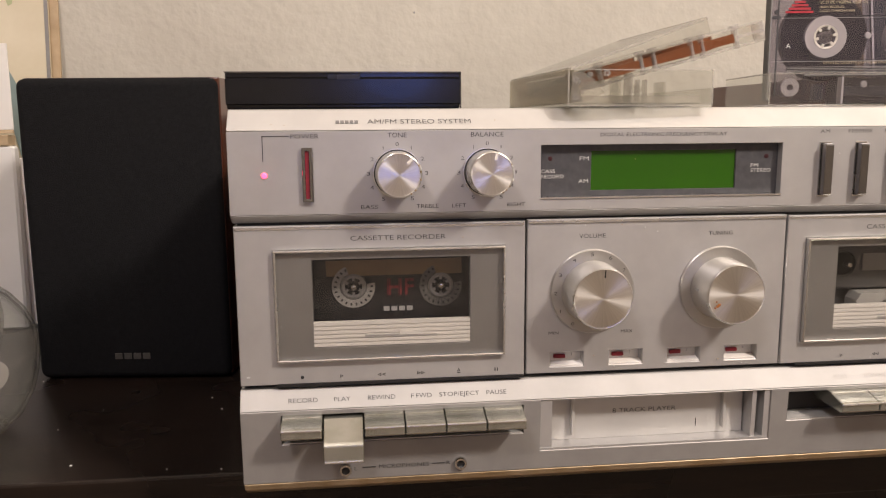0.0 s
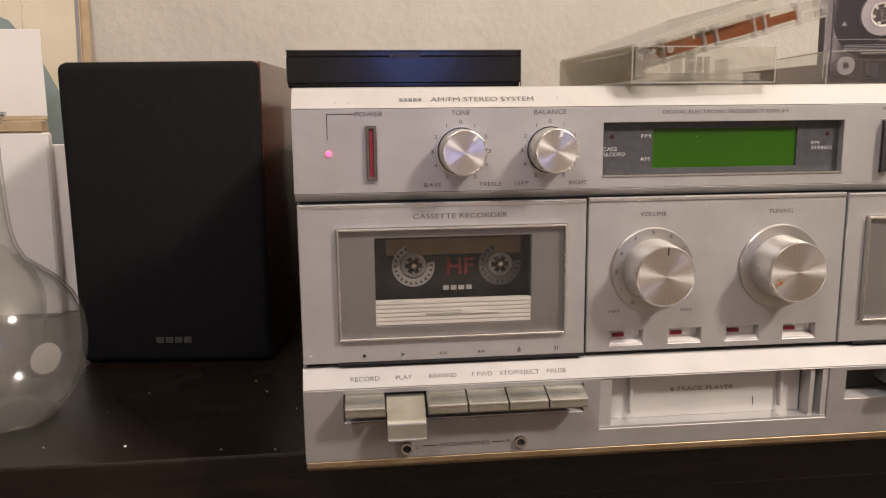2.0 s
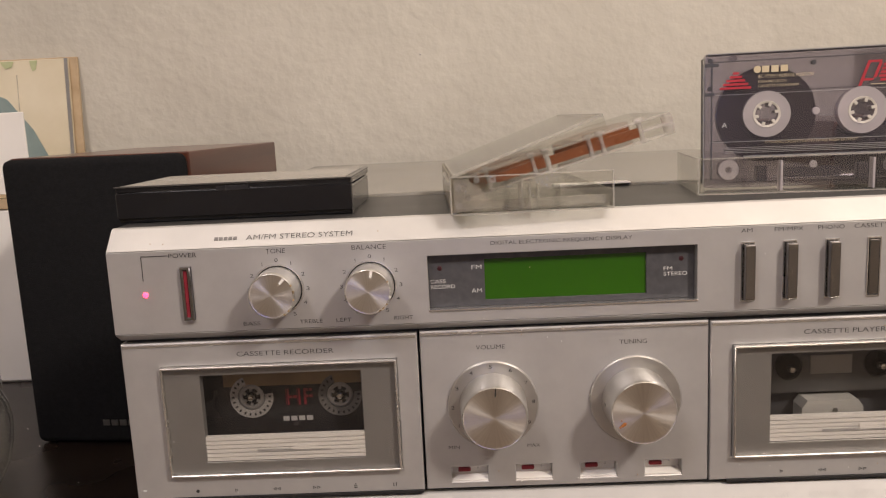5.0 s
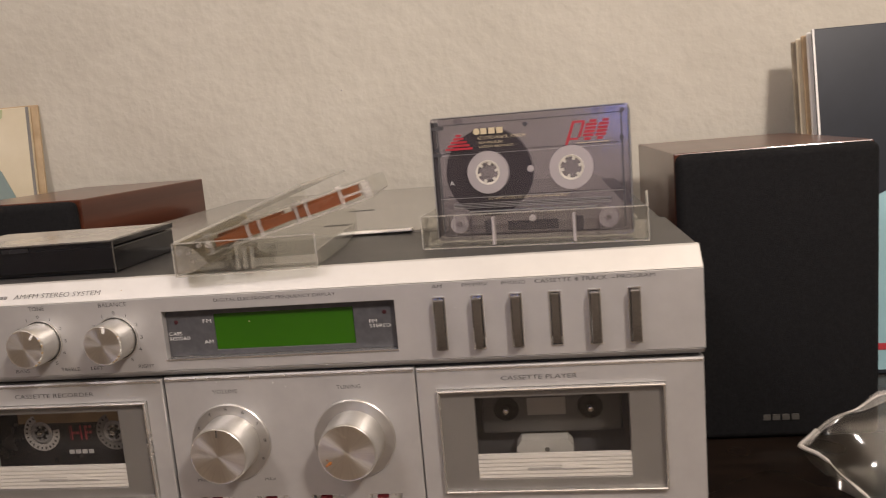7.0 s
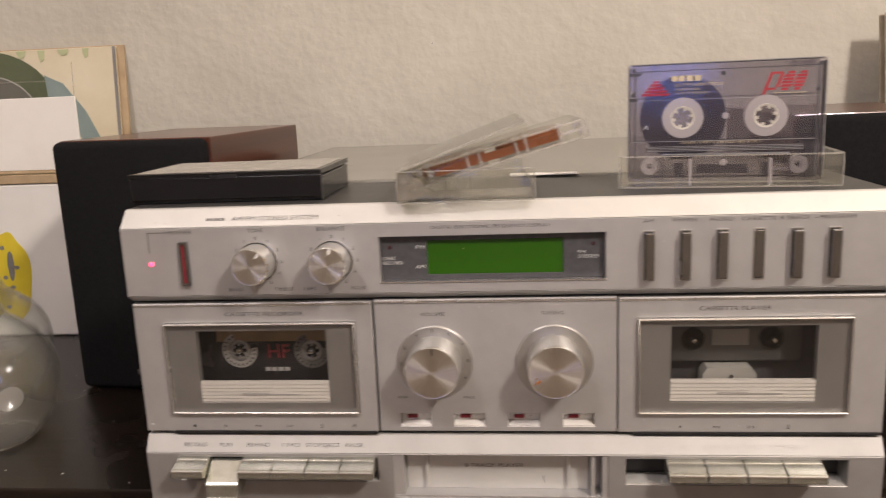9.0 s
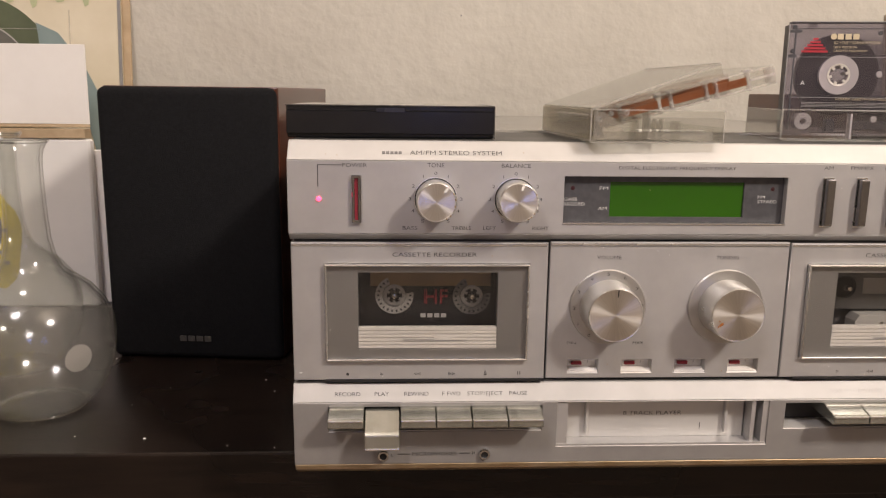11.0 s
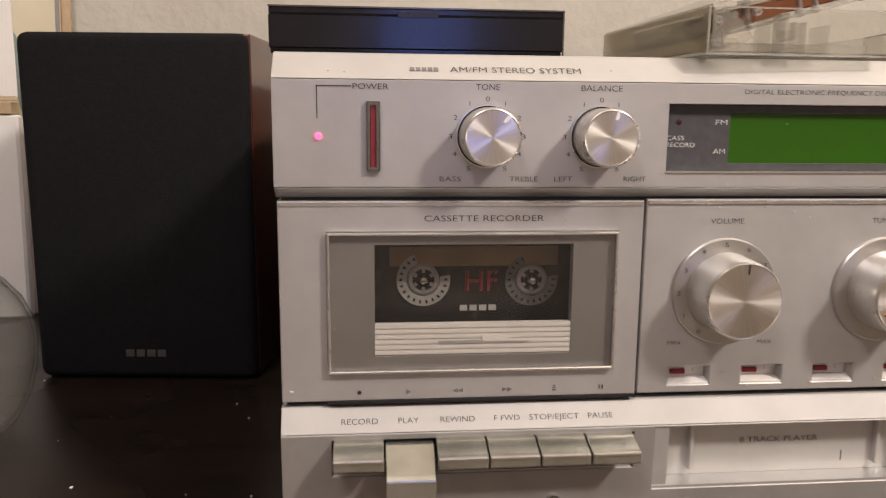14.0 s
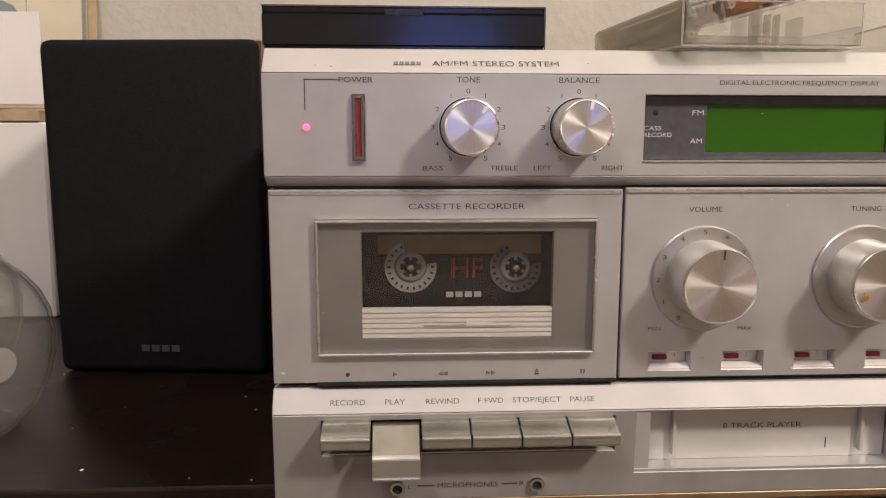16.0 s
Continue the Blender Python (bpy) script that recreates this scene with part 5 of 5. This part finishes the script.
# ---- records at the other end ----
for k, (mat, lab, dx) in enumerate(((M_NAVY, "navy record album with white letter and pale blue lower half", 0.0), (M_SLEEVE, "worn white record album in a leaning stack", -0.003), (M_TAN, "worn tan record album in a leaning stack", -0.006), (M_BEIGE, "worn beige record album in a leaning stack", -0.009), (M_CORKCARD, "worn brown record album in a leaning stack", -0.012))):
    a = thing("record_album", lab, "record album", pose(0.5895 + dx, 0.3680 + 0.0075 * k, TZ, -9.5, 0, -0.6 * k), "leaning stack of records")
    part("sleeve", box(0, 0.315, 0, 0.0036, 0, 0.3180 - 0.002 * k, 0.0008), mat, a)
    if k == 0:
        part("lower_print", flat([(0.003, -0.0006, 0.004), (0.312, -0.0006, 0.004), (0.312, -0.0006, 0.260), (0.055, -0.0006, 0.166), (0.003, -0.0006, 0.142)], 0.0005), M_CYAN, a, "pale blue lower half")
        part("red_band", box(0.003, 0.312, -0.0012, -0.0006, 0.022, 0.028), M_HFRED, a)
        words("M", 0.086, 0.281, -0.0008, 0.034, 0.036, M_PAPER, a)
        part("pale_edge", box(-0.0002, 0.0016, -0.0006, 0.0002, 0, 0.318), M_SLEEVE, a)

# ---- crumpled clear plastic bag ----
TIP = (0.4900, 0.1400, 0.0270)
FRONT = smooth_line([TIP, (0.499, 0.128, 0.0235), (0.507, 0.120, 0.0180), (0.516, 0.110, 0.0085), (0.526, 0.103, 0.0040), (0.546, 0.100, 0.0040), (0.590, 0.098, 0.0050), (0.670, 0.096, 0.0110)], 7)
BACK = smooth_line([TIP, (0.498, 0.142, 0.0335), (0.514, 0.145, 0.0420), (0.528, 0.150, 0.0470), (0.545, 0.154, 0.0530), (0.562, 0.159, 0.0590), (0.610, 0.167, 0.0680), (0.670, 0.174, 0.0720)], 7)


def kinked(line):
    """The rim with small sharp bends."""
    return [p + Vector((0, 0.4 * noise.noise(p * 50), noise.noise(p * 50 + Vector((7, 0, 0))))) * 0.0045 * min(1, i / 8) for i, p in enumerate(line)]


FRONT, BACK = kinked(FRONT), kinked(BACK)


def film(lift, wrinkle, seed):
    """A sheet stretched between the bag's two rims, lifted and wrinkled."""
    bm = bmesh.new()
    rows = []
    n = 20
    for i, (a, b) in enumerate(zip(FRONT, BACK)):
        row = []
        for k in range(n + 1):
            v = k / n
            p = a.lerp(b, v)
            swell = math.sin(math.pi * v) * min(1, i / 10)
            p.z = max(TZ + 0.0008, p.z + swell * (lift + wrinkle * noise.noise((p.x * 30, p.y * 38, seed))))
            row.append(bm.verts.new(p))
        rows.append(row)
    for r0, r1 in zip(rows, rows[1:]):
        for k in range(n):
            bm.faces.new((r0[k], r1[k], r1[k + 1], r0[k + 1]))
    bmesh.ops.remove_doubles(bm, verts=bm.verts[:], dist=1e-6)
    return bm


bag = thing("plastic_bag", "crumpled clear plastic bag lying on the sideboard", "plastic bag")
part("upper_film", film(0.012, 0.010, 0.3), M_BAG, bag, "", True)
part("lower_film", film(-0.020, 0.007, 5.1), M_BAG, bag, "", True)


def fold(line, other, n, width, out):
    """A welded border: a thin curled band along one rim, its width uneven."""
    bm = bmesh.new()
    rows = []
    for i in range(n):
        p, q = line[i], other[i]
        d = (q - p).normalized() if i > 2 else (line[6] - line[0]).cross(Vector((0, 0, 1))).normalized() * 0.3
        w = width * (0.35 + 1.3 * max(0, 0.5 + noise.noise(p * 55)))
        rows.append([bm.verts.new(p + d * w * k + Vector((0, 0, c))) for k, c in ((out, -0.0008), (out * 0.4, 0.0006), (0.3, 0.0010), (1.0, 0.0))])
    for r0, r1 in zip(rows, rows[1:]):
        for k in range(3):
            bm.faces.new((r0[k], r1[k], r1[k + 1], r0[k + 1]))
    return bm


part("folded_rim", tube(FRONT, 0.0007, 8, 1.3), M_MILK, bag, "thin folded rim", True)
part("folded_rim", tube(BACK, 0.0005, 8, 1.3), M_MILK, bag, "thin folded rim", True)
part("border", fold(FRONT, BACK, len(FRONT), 0.004, -1.6), M_BAG, bag, "loose clear border", True)
part("border", fold(BACK, FRONT, len(BACK), 0.004, -0.6), M_MILK2, bag, "milky folded border", True)
part("tip_fold", tube([BACK[9], BACK[6], BACK[3], BACK[1], BACK[0], FRONT[1], FRONT[3], FRONT[6], FRONT[10]], 0.0014, 8, 1.0), M_MILK, bag, "milky folded tip", True)

# ---- specks ----
bm = bmesh.new()
rnd = random.Random(4)
for _ in range(85):
    x, y = rnd.uniform(-0.55, 0.75), rnd.uniform(0.056, 0.30)
    r = rnd.choice((0.00025, 0.0003, 0.0004, 0.0007))
    b = box(x - r, x + r * rnd.uniform(0.6, 1.6), y - r, y + r, TZ + 0.0001, TZ + 0.0004)
    me = bpy.data.meshes.new("tmp")
    b.to_mesh(me)
    bm.from_mesh(me)
    bpy.data.meshes.remove(me)
    b.free()
dust = tagged(part("dust_specks", bm, M_PAPER), "pale dust specks on the dark wooden top", "dust", kind="stuff")
mark = tagged(part("wall_mark", lathe([(0, 0.0), (0.0008, 0.0), (0.0010, 0.0012)], (0.1275, 0.4850, 0.2930), "y", 10), M_FRAME), "small dark speck on the plaster wall", "mark", kind="structure")
